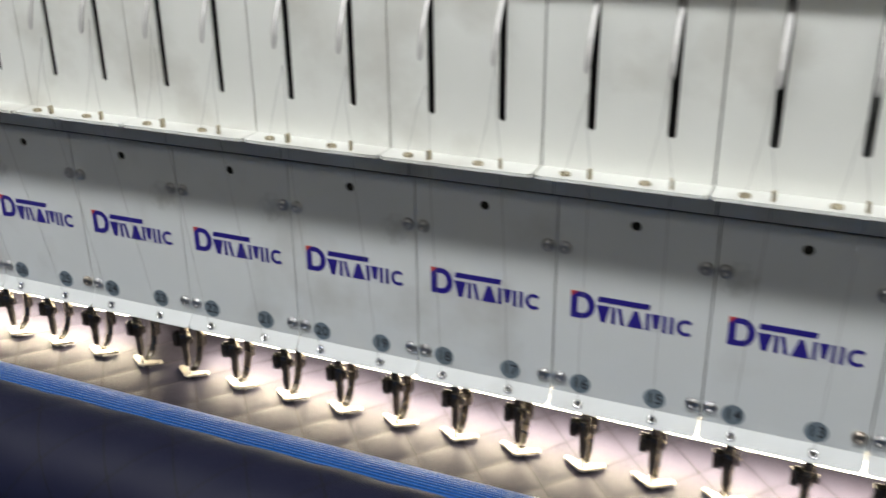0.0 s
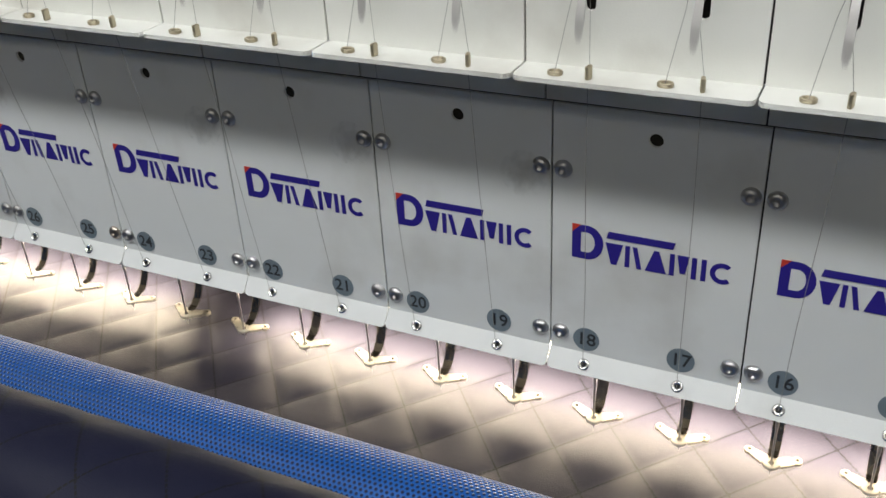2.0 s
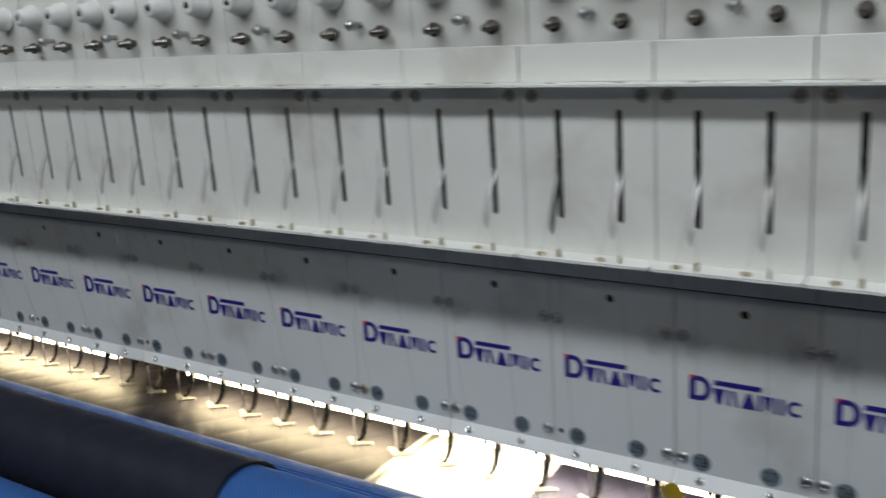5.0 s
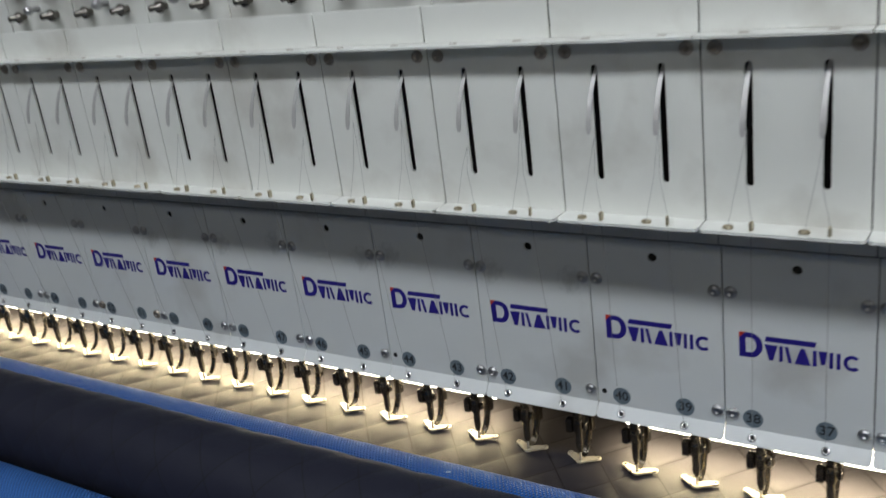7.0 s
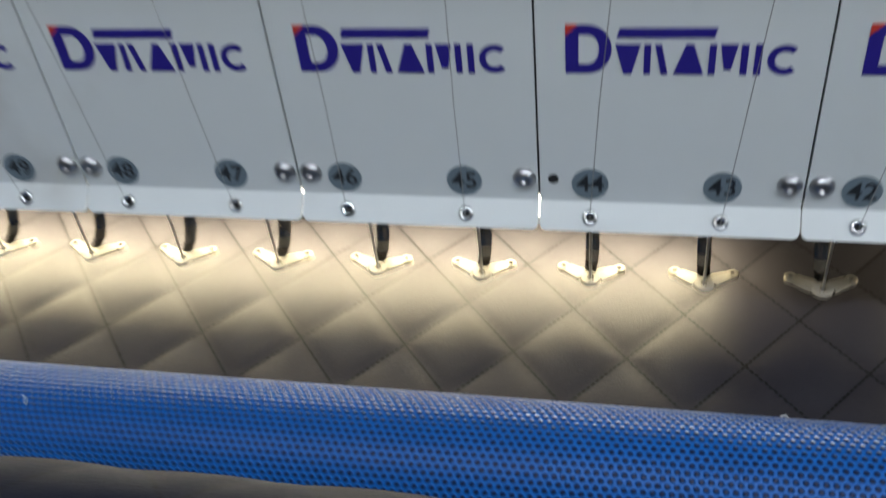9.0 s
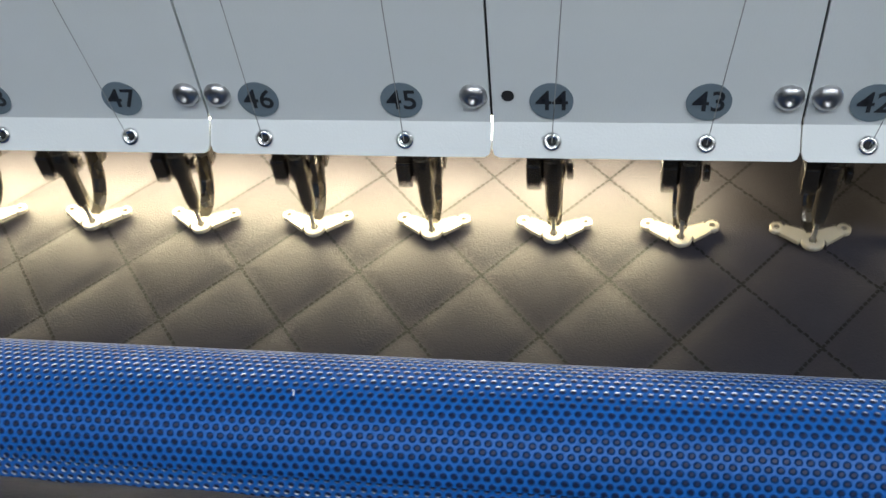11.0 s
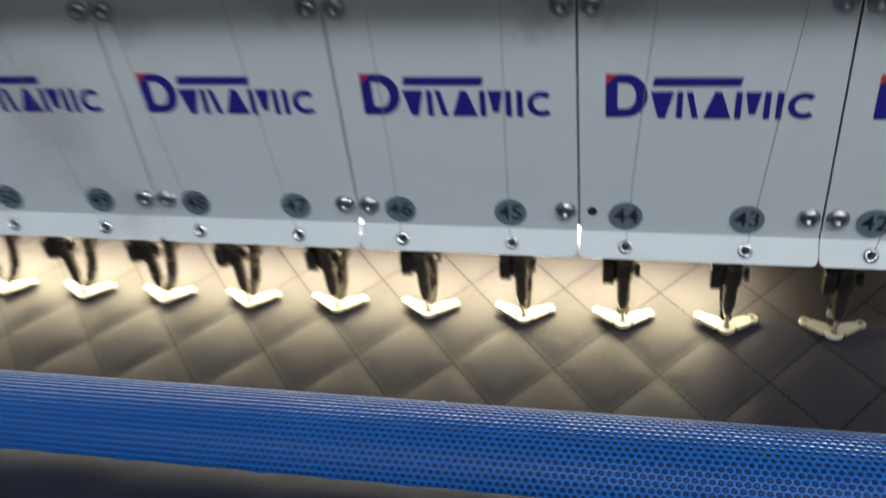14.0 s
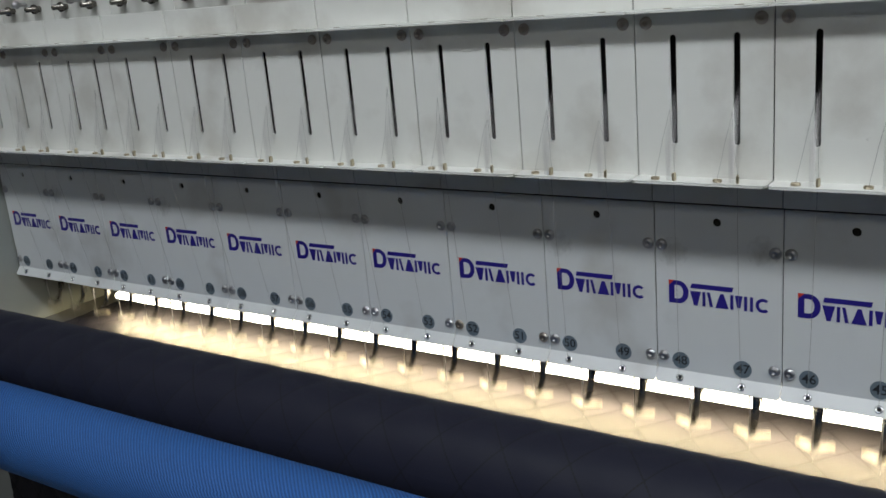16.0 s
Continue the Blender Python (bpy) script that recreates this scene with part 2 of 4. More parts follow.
def twill_blue():
    """Blue twill-faced covering: fine slanting ribs. The UV counts metres along and round the roller."""
    mat = material("blue_twill_covering", (0.028, 0.125, 0.400), 0.65, vary=0.12, scale=30)
    nt = mat.node_tree
    b = nt.nodes["Principled BSDF"]
    uv = nt.nodes.new("ShaderNodeUVMap")
    sep = nt.nodes.new("ShaderNodeSeparateXYZ")
    nt.links.new(uv.outputs[0], sep.inputs[0])
    rib = chain(nt, "PINGPONG", chain(nt, "DIVIDE", chain(nt, "SUBTRACT", sep.outputs[0], sep.outputs[1]), 0.0036), 0.5)
    weft = chain(nt, "PINGPONG", chain(nt, "DIVIDE", chain(nt, "ADD", sep.outputs[0], chain(nt, "MULTIPLY", sep.outputs[1], 2.0)), 0.0024), 0.5)
    h = chain(nt, "MULTIPLY_ADD", weft, 0.3, rib)
    bp = nt.nodes.new("ShaderNodeBump")
    bp.inputs["Strength"].default_value, bp.inputs["Distance"].default_value = 0.9, 0.0011
    nt.links.new(h, bp.inputs["Height"])
    nt.links.new(bp.outputs[0], b.inputs["Normal"])
    old = b.inputs["Base Color"].links[0].from_socket
    mix = nt.nodes.new("ShaderNodeMix")
    mix.data_type, mix.blend_type = "RGBA", "MULTIPLY"
    mix.inputs[0].default_value = 0.7
    k = nt.nodes.new("ShaderNodeMapRange")
    k.inputs[2].default_value, k.inputs[3].default_value, k.inputs[4].default_value = 0.58, 0.10, 1.35
    nt.links.new(h, k.inputs[0])
    nt.links.new(old, mix.inputs[6])
    nt.links.new(k.outputs[0], mix.inputs[7])
    nt.links.new(mix.outputs[2], b.inputs["Base Color"])
    return mat


BLUE_NET, BLUE_TWILL = dimpled_blue(), twill_blue()

# ---- mesh helpers ----


def mesh_of(name, bm, mat, smooth=False):
    bmesh.ops.recalc_face_normals(bm, faces=bm.faces)
    me = bpy.data.meshes.new(name)
    for f in bm.faces:
        f.smooth = smooth
    bm.to_mesh(me)
    bm.free()
    me.materials.append(mat)
    return me


def part(name, bm, mat, parent, label="", at=None, smooth=False):
    """One mesh object under a thing or a part."""
    me = bm if isinstance(bm, bpy.types.Mesh) else mesh_of(name, bm, mat, smooth)
    ob = new(name, me)
    ob.parent = parent
    if at is not None:
        ob.matrix_basis = at
    return tagged(ob, label) if label else ob


def thing(name, label, category, group="", kind="", at=None):
    ob = new(name)
    ob.empty_display_size = 0.02
    if at is not None:
        ob.matrix_basis = at
    return tagged(ob, label, category, group, kind)


def solid(name, bm, mat, label, category, group="", kind="", smooth=False):
    return tagged(new(name, mesh_of(name, bm, mat, smooth)), label, category, group, kind)


def box(bm, x0, x1, y0, y1, z0, z1, bevel=0.0):
    r = bmesh.ops.create_cube(bm, size=1)
    for v in r["verts"]:
        v.co = Vector((x0 + (v.co.x + 0.5) * (x1 - x0), y0 + (v.co.y + 0.5) * (y1 - y0), z0 + (v.co.z + 0.5) * (z1 - z0)))
    if bevel:
        edges = {e for v in r["verts"] for e in v.link_edges}
        bmesh.ops.bevel(bm, geom=list(edges), offset=bevel, segments=2, affect="EDGES", profile=0.5)
    return bm


def lathe(bm, profile, seg=16, m=Matrix.Identity(4)):
    """A body of revolution about z from (radius, z) pairs; radius 0 closes it."""
    rings = []
    for r, z in profile:
        if r <= 1e-7:
            rings.append([bm.verts.new(m @ Vector((0, 0, z)))])
        else:
            rings.append([bm.verts.new(m @ Vector((r * math.cos(2 * math.pi * i / seg), r * math.sin(2 * math.pi * i / seg), z))) for i in range(seg)])
    for a, b in zip(rings, rings[1:]):
        for i in range(seg):
            j = (i + 1) % seg
            if len(a) == 1 and len(b) == 1:
                continue
            if len(a) == 1:
                bm.faces.new((a[0], b[i], b[j]))
            elif len(b) == 1:
                bm.faces.new((a[i], a[j], b[0]))
            else:
                bm.faces.new((a[i], a[j], b[j], b[i]))
    return bm


def tube(bm, points, r, seg=5):
    """A thin round line through points."""
    rings = []
    for i, p in enumerate(points):
        p = Vector(p)
        d = (Vector(points[min(i + 1, len(points) - 1)]) - Vector(points[max(i - 1, 0)])).normalized()
        s = d.cross(Vector((0, 0, 1)) if abs(d.z) < 0.9 else Vector((1, 0, 0))).normalized()
        t = d.cross(s)
        rings.append([bm.verts.new(p + r * (math.cos(2 * math.pi * k / seg) * s + math.sin(2 * math.pi * k / seg) * t)) for k in range(seg)])
    for a, b in zip(rings, rings[1:]):
        for k in range(seg):
            bm.faces.new((a[k], a[(k + 1) % seg], b[(k + 1) % seg], b[k]))
    bm.faces.new(rings[0])
    bm.faces.new(rings[-1][::-1])
    return bm


def thicken(bm, dy):
    """Gives an open sheet depth along y."""
    r = bmesh.ops.extrude_face_region(bm, geom=bm.faces[:])
    for v in r["geom"]:
        if isinstance(v, bmesh.types.BMVert):
            v.co.y += dy
    return bm


def sheet(xs, zs, gone=(), hole=None, segs=24):
    """An upright sheet at y = 0 over the breaks xs and zs; cells in gone are left open, hole = (cell, radius) is a round hole in that cell."""
    bm = bmesh.new()
    verts = {}

    def vert(x, z):
        key = (round(x, 6), round(z, 6))
        if key not in verts:
            verts[key] = bm.verts.new((x, 0, z))
        return verts[key]
    for i in range(len(xs) - 1):
        for j in range(len(zs) - 1):
            if (i, j) in gone:
                continue
            if hole and hole[0] == (i, j):
                cx, cz, r = (xs[i] + xs[i + 1]) / 2, (zs[j] + zs[j + 1]) / 2, hole[1]
                hx, hz = (xs[i + 1] - xs[i]) / 2, (zs[j + 1] - zs[j]) / 2
                ring, rim = [], []
                for k in range(segs):
                    a = 2 * math.pi * k / segs + math.pi / 4
                    c, s = math.cos(a), math.sin(a)
                    ring.append(vert(cx + r * c, cz + r * s))
                    q = max(abs(c), abs(s))
                    rim.append(vert(cx + hx * c / q, cz + hz * s / q))
                for k in range(segs):
                    bm.faces.new((ring[k], ring[(k + 1) % segs], rim[(k + 1) % segs], rim[k]))
                continue
            bm.faces.new((vert(xs[i], zs[j]), vert(xs[i + 1], zs[j]), vert(xs[i + 1], zs[j + 1]), vert(xs[i], zs[j + 1])))
    return bm


def flat_shape(points, y0=-0.0001, y1=-0.0004):
    """A thin plate on an upright face, from its outline in x and z."""
    bm = bmesh.new()
    a = [bm.verts.new((x, y0, z)) for x, z in points]
    b = [bm.verts.new((x, y1, z)) for x, z in points]
    bm.faces.new(a)
    bm.faces.new(b[::-1])
    for i in range(len(points)):
        j = (i + 1) % len(points)
        bm.faces.new((a[i], a[j], b[j], b[i]))
    return bm


FACE_OUT = pose(0, 0, 0, 90)     # turns a body of revolution about z to point to the front (-y)


def bolt_mesh():
    bm = bmesh.new()
    lathe(bm, [(0.0048, 0.0), (0.0047, 0.0008), (0.0040, 0.0020), (0.0027, 0.0027), (0.0016, 0.00285), (0.0015, 0.0012), (0, 0.0012)], 16, FACE_OUT)
    return mesh_of("bolt", bm, STEEL, True)


def eyelet_mesh():
    bm = bmesh.new()
    lathe(bm, [(0.0033, 0.0), (0.0033, 0.0007), (0.0026, 0.0013), (0.0018, 0.0013), (0.0014, 0.0004), (0, 0.0004)], 16, FACE_OUT)
    return mesh_of("eyelet", bm, CHROME, True)


def disc_mesh():
    bm = bmesh.new()
    lathe(bm, [(0.0073, 0.0), (0.0073, 0.0003), (0, 0.0003)], 28, FACE_OUT)
    return mesh_of("number_disc", bm, DISC_GREY)


# flat black disc that draws the shade in an eyelet's hole
def eyelet_hole_mesh():
    bm = bmesh.new()
    lathe(bm, [(0.0011, 0.0003), (0.0011, 0.0006), (0, 0.0006)], 12, FACE_OUT)
    return mesh_of("eyelet_hole", bm, BLACK)


EYELET_SHADE = eyelet_hole_mesh()
BOLT, EYELET, DISC = bolt_mesh(), eyelet_mesh(), disc_mesh()
OLD_BOLT = BOLT.copy()
OLD_BOLT.materials[0] = OLD_STEEL


def digits_mesh(text, size):
    """Numerals in the built-in font as a mesh lying on an upright face."""
    cu = bpy.data.curves.new("digits", "FONT")
    cu.body, cu.size, cu.align_x, cu.align_y, cu.extrude, cu.resolution_u, cu.offset = text, size, "CENTER", "CENTER", 0.00008, 3, 0.00011
    ob = bpy.data.objects.new("digits", cu)
    scene.collection.objects.link(ob)
    me = bpy.data.meshes.new_from_object(ob.evaluated_get(bpy.context.evaluated_depsgraph_get()))
    bpy.data.objects.remove(ob)
    me.transform(pose(0, 0, 0, 90))
    me.materials.clear()
    me.materials.append(DIGIT_INK)
    return me


# ---- the building ----
FLOOR_Z = -0.92


def room():
    x0, x1, y0, y1 = -4.5, 5.5, -4.0, 4.5
    solid("floor", box(bmesh.new(), x0, x1, y0, y1, FLOOR_Z - 0.1, FLOOR_Z), FLOOR, "grey painted factory floor", "floor", kind="structure")
    solid("ceiling", box(bmesh.new(), x0, x1, y0, y1, CEILING_Z, CEILING_Z + 0.1), CEIL, "pale factory ceiling", "ceiling", kind="structure")
    for name, b in (("wall_north", (x0, x1, y1, y1 + 0.2)), ("wall_south", (x0, x1, y0 - 0.2, y0)), ("wall_west", (x0 - 0.2, x0, y0, y1)), ("wall_east", (x1, x1 + 0.2, y0, y1))):
        solid(name, box(bmesh.new(), *b, FLOOR_Z, CEILING_Z), WALL, "plain cream-grey factory wall", "wall", kind="structure")
    fitting = thing("ceiling_lamp", "long white twin-tube ceiling light, switched on", "lamp", at=pose(LAMP_X, -1.09, CEILING_Z, 0, 0, 4))
    part("housing", box(bmesh.new(), -LAMP_HALF, LAMP_HALF, -0.19, 0.19, -0.03, 0.0, 0.004), WHITE_PLASTIC, fitting)
    for y in (-0.10, 0.10):
        part("tube", lathe(bmesh.new(), [(0, 0.05 - LAMP_HALF), (0.012, 0.05 - LAMP_HALF), (0.012, LAMP_HALF - 0.05), (0, LAMP_HALF - 0.05)], 10, pose(0, y, -0.042, 0, 90, 0)), CEIL_GLOW, fitting, smooth=True)


room()

# ---- machine frame ----
LEFT, RIGHT = X(LAST + 0.5), X(0.5)
CLOTH_Z = -0.0745


def machine_frame():
    body = thing("machine_head", "long ivory machine head casing behind the cover panels", "machine")
    part("back_casing", box(bmesh.new(), LEFT, RIGHT, 0.085, 0.60, -0.005, 0.62, 0.004), PAINT, body)
    # solid black box in place of the shade inside the head
    part("inner_void", box(bmesh.new(), LEFT, RIGHT, 0.060, 0.084, 0.0, 0.60), BLACK, body, "black box standing in for the shade inside the head")
    # dark colour here stands in for the shade under the ivory head
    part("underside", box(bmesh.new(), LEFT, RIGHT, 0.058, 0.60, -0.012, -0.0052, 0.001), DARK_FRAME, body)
    for x in (LEFT - 0.055, RIGHT + 0.003):
        part("end_plate", box(bmesh.new(), x, x + 0.052, -0.05, 0.62, -0.30, 0.64, 0.004), FRAME_GREY, body, "grey-green enamelled end plate")
    table = thing("needle_table", "worn steel needle table under the cloth", "table")
    part("needle_plate", box(bmesh.new(), LEFT - 0.35, RIGHT + 0.35, -0.076, 0.85, -0.0925, -0.0812, 0.001), TABLE_STEEL, table)
    part("beam", box(bmesh.new(), LEFT - 0.35, RIGHT + 0.35, 0.02, 0.75, -0.30, -0.0930, 0.004), DARK_FRAME, table, "dark painted beam")
    for x in (LEFT - 0.30, RIGHT + 0.10):
        part("leg", box(bmesh.new(), x, x + 0.2, 0.10, 0.70, FLOOR_Z, -0.30, 0.006), FRAME_GREY, table)
    for x0, x1, watts, colour in TUBES:
        lamp = thing("work_lamp", "glowing warm white light tube under the machine head", "lamp", "work lamps under the head", at=pose((x0 + x1) / 2, 0.061, -0.0436))
        w = (x1 - x0) / 2
        part("holder", box(bmesh.new(), -w, w, 0.001, 0.010, -0.004, 0.0311, 0.0005), LAMP_ALLOY, lamp)
        part("tube", lathe(bmesh.new(), [(0, -w + 0.002), (0.005, -w + 0.002), (0.005, w - 0.002), (0, w - 0.002)], 10, pose(0, -0.0050, 0, 0, 90, 0)), TUBE_GLOW, lamp, "glowing tube", smooth=True)


machine_frame()

# ---- lower cover panels ----
GAP = 0.00045


def logo(parent):
    """A plain emblem in the maker's colours: one rounded block with a window, a red corner, a slanting bar and a row of small blocks."""
    x0, z1 = 0.0112 - P, 0.0815
    h, w = 0.0195, 0.0165
    outer = [(0, -h), (0, -0.0035), (0.0035, 0), (w * 0.48, 0)] + [(w * 0.48 + w * 0.52 * math.sin(a), -h / 2 + h / 2 * math.cos(a)) for a in [math.pi * k / 12 for k in range(1, 12)]] + [(w * 0.48, -h)]
    inner = [(0.0047, -h + 0.004), (0.0047, -0.004)] + [(w * 0.48 + (w * 0.52 - 0.0045) * math.sin(a), -h / 2 + (h / 2 - 0.004) * math.cos(a)) for a in [math.pi * k / 12 for k in range(0, 13)]]
    bm = bmesh.new()
    ring_o = [bm.verts.new((x0 + x, -0.0003, z1 + z)) for x, z in outer]
    ring_i = [bm.verts.new((x0 + x, -0.0003, z1 + z)) for x, z in inner]
    edges = [bm.edges.new((r[i], r[(i + 1) % len(r)])) for r in (ring_o, ring_i) for i in range(len(r))]
    bmesh.ops.triangle_fill(bm, edges=edges, use_beauty=True)
    part("emblem_block", bm, LOGO_BLUE, parent, "violet-blue rounded emblem block")
    part("emblem_corner", flat_shape([(x0, z1 - 0.0045), (x0, z1), (x0 + 0.0045, z1)]), LOGO_RED, parent, "small red corner of the emblem")
    s = x0 + 0.0180
    part("emblem_bar", flat_shape([(s, z1 - 0.0052), (s + 0.0010, z1 - 0.0014), (s + 0.0345, z1 - 0.0014), (s + 0.0335, z1 - 0.0052)]), LOGO_BLUE, parent, "violet-blue slanting bar")
    zb, zt, st = z1 - h - 0.0002, z1 - h + 0.0118, 0.0026
    blocks = [  # plain blocks in the rhythm of the emblem's row
        [(0.0178, zt), (0.0268, zt), (0.0238, zb), (0.0210, zb)],
        [(0.0280, zb), (0.0280, zt), (0.0304, zt), (0.0304, zb)],
        [(0.0316, zt), (0.0340, zt), (0.0366, zb), (0.0342, zb)],
        [(0.0384, zb), (0.0424, zt), (0.0450, zt), (0.0490, zb)],
        [(0.0504, zb), (0.0504, zt), (0.0528, zt), (0.0528, zb)],
        [(0.0540, zt), (0.0600, zt), (0.0582, zb + 0.002), (0.0558, zb + 0.002)],
        [(0.0612, zb), (0.0612, zt), (0.0636, zt), (0.0636, zb)],
        [(0.0658, zb), (0.0658, zt), (0.0682, zt), (0.0682, zb)],
    ]
    for pts in blocks:
        part("emblem_stroke", flat_shape([(x0 - 0.0002 + x, z) for x, z in pts]), LOGO_BLUE, parent)
    cx, cz, r = x0 + 0.0757, (zb + zt) / 2, 0.0059
    arc = [(cx + r * math.cos(a), cz + r * math.sin(a)) for a in [math.radians(48 + 264 * k / 14) for k in range(15)]]
    arc += [(cx + (r - st) * math.cos(a), cz + (r - st) * math.sin(a)) for a in [math.radians(312 - 264 * k / 14) for k in range(15)]]
    bm = bmesh.new()
    vs = [bm.verts.new((x, -0.0003, z)) for x, z in arc]
    for k in range(14):
        bm.faces.new((vs[k], vs[k + 1], vs[28 - k], vs[29 - k]))
    part("emblem_stroke", bm, LOGO_BLUE, parent)


def cover_panel():
    """A lower cover panel, its origin at the middle of its lower bend."""
    ob = thing("cover_panel", "ivory sheet-metal cover panel with blue emblem, numbered discs and thread eyelets", "cover panel", "lower cover panels")
    w = P - GAP
    bm = sheet([-w, -0.012, 0.012, w], [0.0030, 0.122, 0.142, 0.145], hole=((1, 1), 0.0034))
    thicken(bm, 0.0018)
    part("plate", bm, PANEL_PAINT, ob)
    c = 0.0025
    lip = bmesh.new()
    w += 0.0002
    prof = [(-w, 0.0), (-w, 0.75), (-w + c * 0.3, 0.93), (-w + c, 1.0), (w - c, 1.0), (w - c * 0.3, 0.93), (w, 0.75), (w, 0.0)]
    top = [lip.verts.new((x, -0.0076 * k, 0.0030 - 0.0095 * k)) for x, k in prof]
    low = [lip.verts.new((x, -0.0076 * k + 0.0012, 0.0030 - 0.0095 * k - 0.0010)) for x, k in prof]
    lip.faces.new(top)
    lip.faces.new(low[::-1])
    for i in range(len(prof)):
        j = (i + 1) % len(prof)
        lip.faces.new((top[i], top[j], low[j], low[i]))
    part("lip", lip, LIP_PAINT, ob, "bent-out white lower lip")
    # added strip: blocks lamp light leaking through the joint and darkens it
    part("joint_strip", box(bmesh.new(), w - 0.005, w + 0.006, 0.0024, 0.0034, 0.0040, 0.145), DARK_FRAME, ob, "added dark strip that shades the joint from behind")
    logo(ob)
    tilt = pose(0, 0, 0, -35)
    for sx in (-1, 1):
        part("eyelet", EYELET, STEEL, ob, "chrome thread eyelet", at=pose(sx * P / 2 - 0.0048, -0.0042, -0.0020) @ tilt)
        part("eyelet_hole", EYELET_SHADE, BLACK, ob, at=pose(sx * P / 2 - 0.0048, -0.0042, -0.0020) @ tilt)
        part("number_disc", DISC, DISC_GREY, ob, "slate-blue round number disc", at=pose(sx * P / 2 - 0.0051, -0.0002, 0.0120))
        part("upper_bolt", BOLT, STEEL, ob, at=pose(sx * (P - 0.0058), 0, 0.111))
    return ob


DIGITS = {}
PANELS = {}
MISSING = (44, 40, 30)           # left lower bolts that are gone
first = cover_panel()
for e in range(2, LAST + 1, 2):
    at = pose(X(e - 0.5), 0, 0)
    if e == LAST:
        first.matrix_basis = at
        ob = first
    else:
        ob = copy_thing(first, at)
    PANELS[e] = ob
rng = random.Random(4)
for e, ob in PANELS.items():
    for sx, n in ((-1, e), (1, e - 1)):
        part("number", digits_mesh(str(n), 0.0110), DIGIT_INK, ob, at=pose(sx * P / 2 - 0.0049, -0.00065, 0.0120))
        if sx < 0 and e in MISSING:
            # no real opening: a black disc draws the shade in the hole
            bm = lathe(bmesh.new(), [(0.0022, 0.0), (0.0022, 0.0002), (0, 0.0002)], 12, FACE_OUT)
            part("bolt_hole", bm, BLACK, ob, "black disc for the shade in an empty bolt hole", at=pose(sx * (P - 0.0058), -0.0001, 0.0140))
        else:
            part("lower_bolt", OLD_BOLT if rng.random() < 0.12 else BOLT, STEEL, ob, at=pose(sx * (P - 0.0058), 0, 0.0140))

# grime smudged on the panels round some upper bolts
GRIME = material("oily_grime", (0.20, 0.19, 0.17), 0.6, vary=0.2, scale=200)
gn = GRIME.node_tree
noise, cut, coord = gn.nodes.new("ShaderNodeTexNoise"), gn.nodes.new("ShaderNodeMapRange"), gn.nodes.new("ShaderNodeTexCoord")
noise.inputs["Scale"].default_value, noise.inputs["Detail"].default_value = 170, 9
reach = gn.nodes.new("ShaderNodeVectorMath")
reach.operation = "LENGTH"
gn.links.new(coord.outputs["Object"], reach.inputs[0])
gn.links.new(coord.outputs["Object"], noise.inputs["Vector"])
fade = chain(gn, "MULTIPLY_ADD", reach.outputs["Value"], -26.0, noise.outputs[0])
cut.inputs[1].default_value, cut.inputs[2].default_value, cut.inputs[4].default_value = 0.12, 0.50, 0.20
gn.links.new(fade, cut.inputs[0])
gn.links.new(cut.outputs[0], gn.nodes["Principled BSDF"].inputs["Alpha"])
smudge = lathe(bmesh.new(), [(0.0130, 0.0001), (0.0130, 0.00025), (0, 0.00025)], 20, FACE_OUT)
SMUDGE = mesh_of("grime_smudge", smudge, GRIME)
for e, ob in PANELS.items():
    for sx in (-1, 1):
        if rng.random() < 0.4:
            part("grime_smudge", SMUDGE, GRIME, ob, "faint oily grime smudge", at=pose(sx * (P - 0.0150), 0, 0.109 + rng.uniform(-0.006, 0.004)))

# ---- upper slotted plates ----
SLOT_Y, LEDGE_Z = -0.0290, 0.1744
UPPER_DX = -0.0006             # the upper plates sit a little to one side of the cover panels
SLOT_HALF = 0.0232             # half the distance between the two slots of one plate


def slot_x(n):
    """x of the lever slot of needle n: two slots of one plate stand closer than the needles."""
    return 0.9984 * X(2 * math.ceil(n / 2) - 0.5) + 0.0010 + (-SLOT_HALF if n % 2 == 0 else SLOT_HALF)


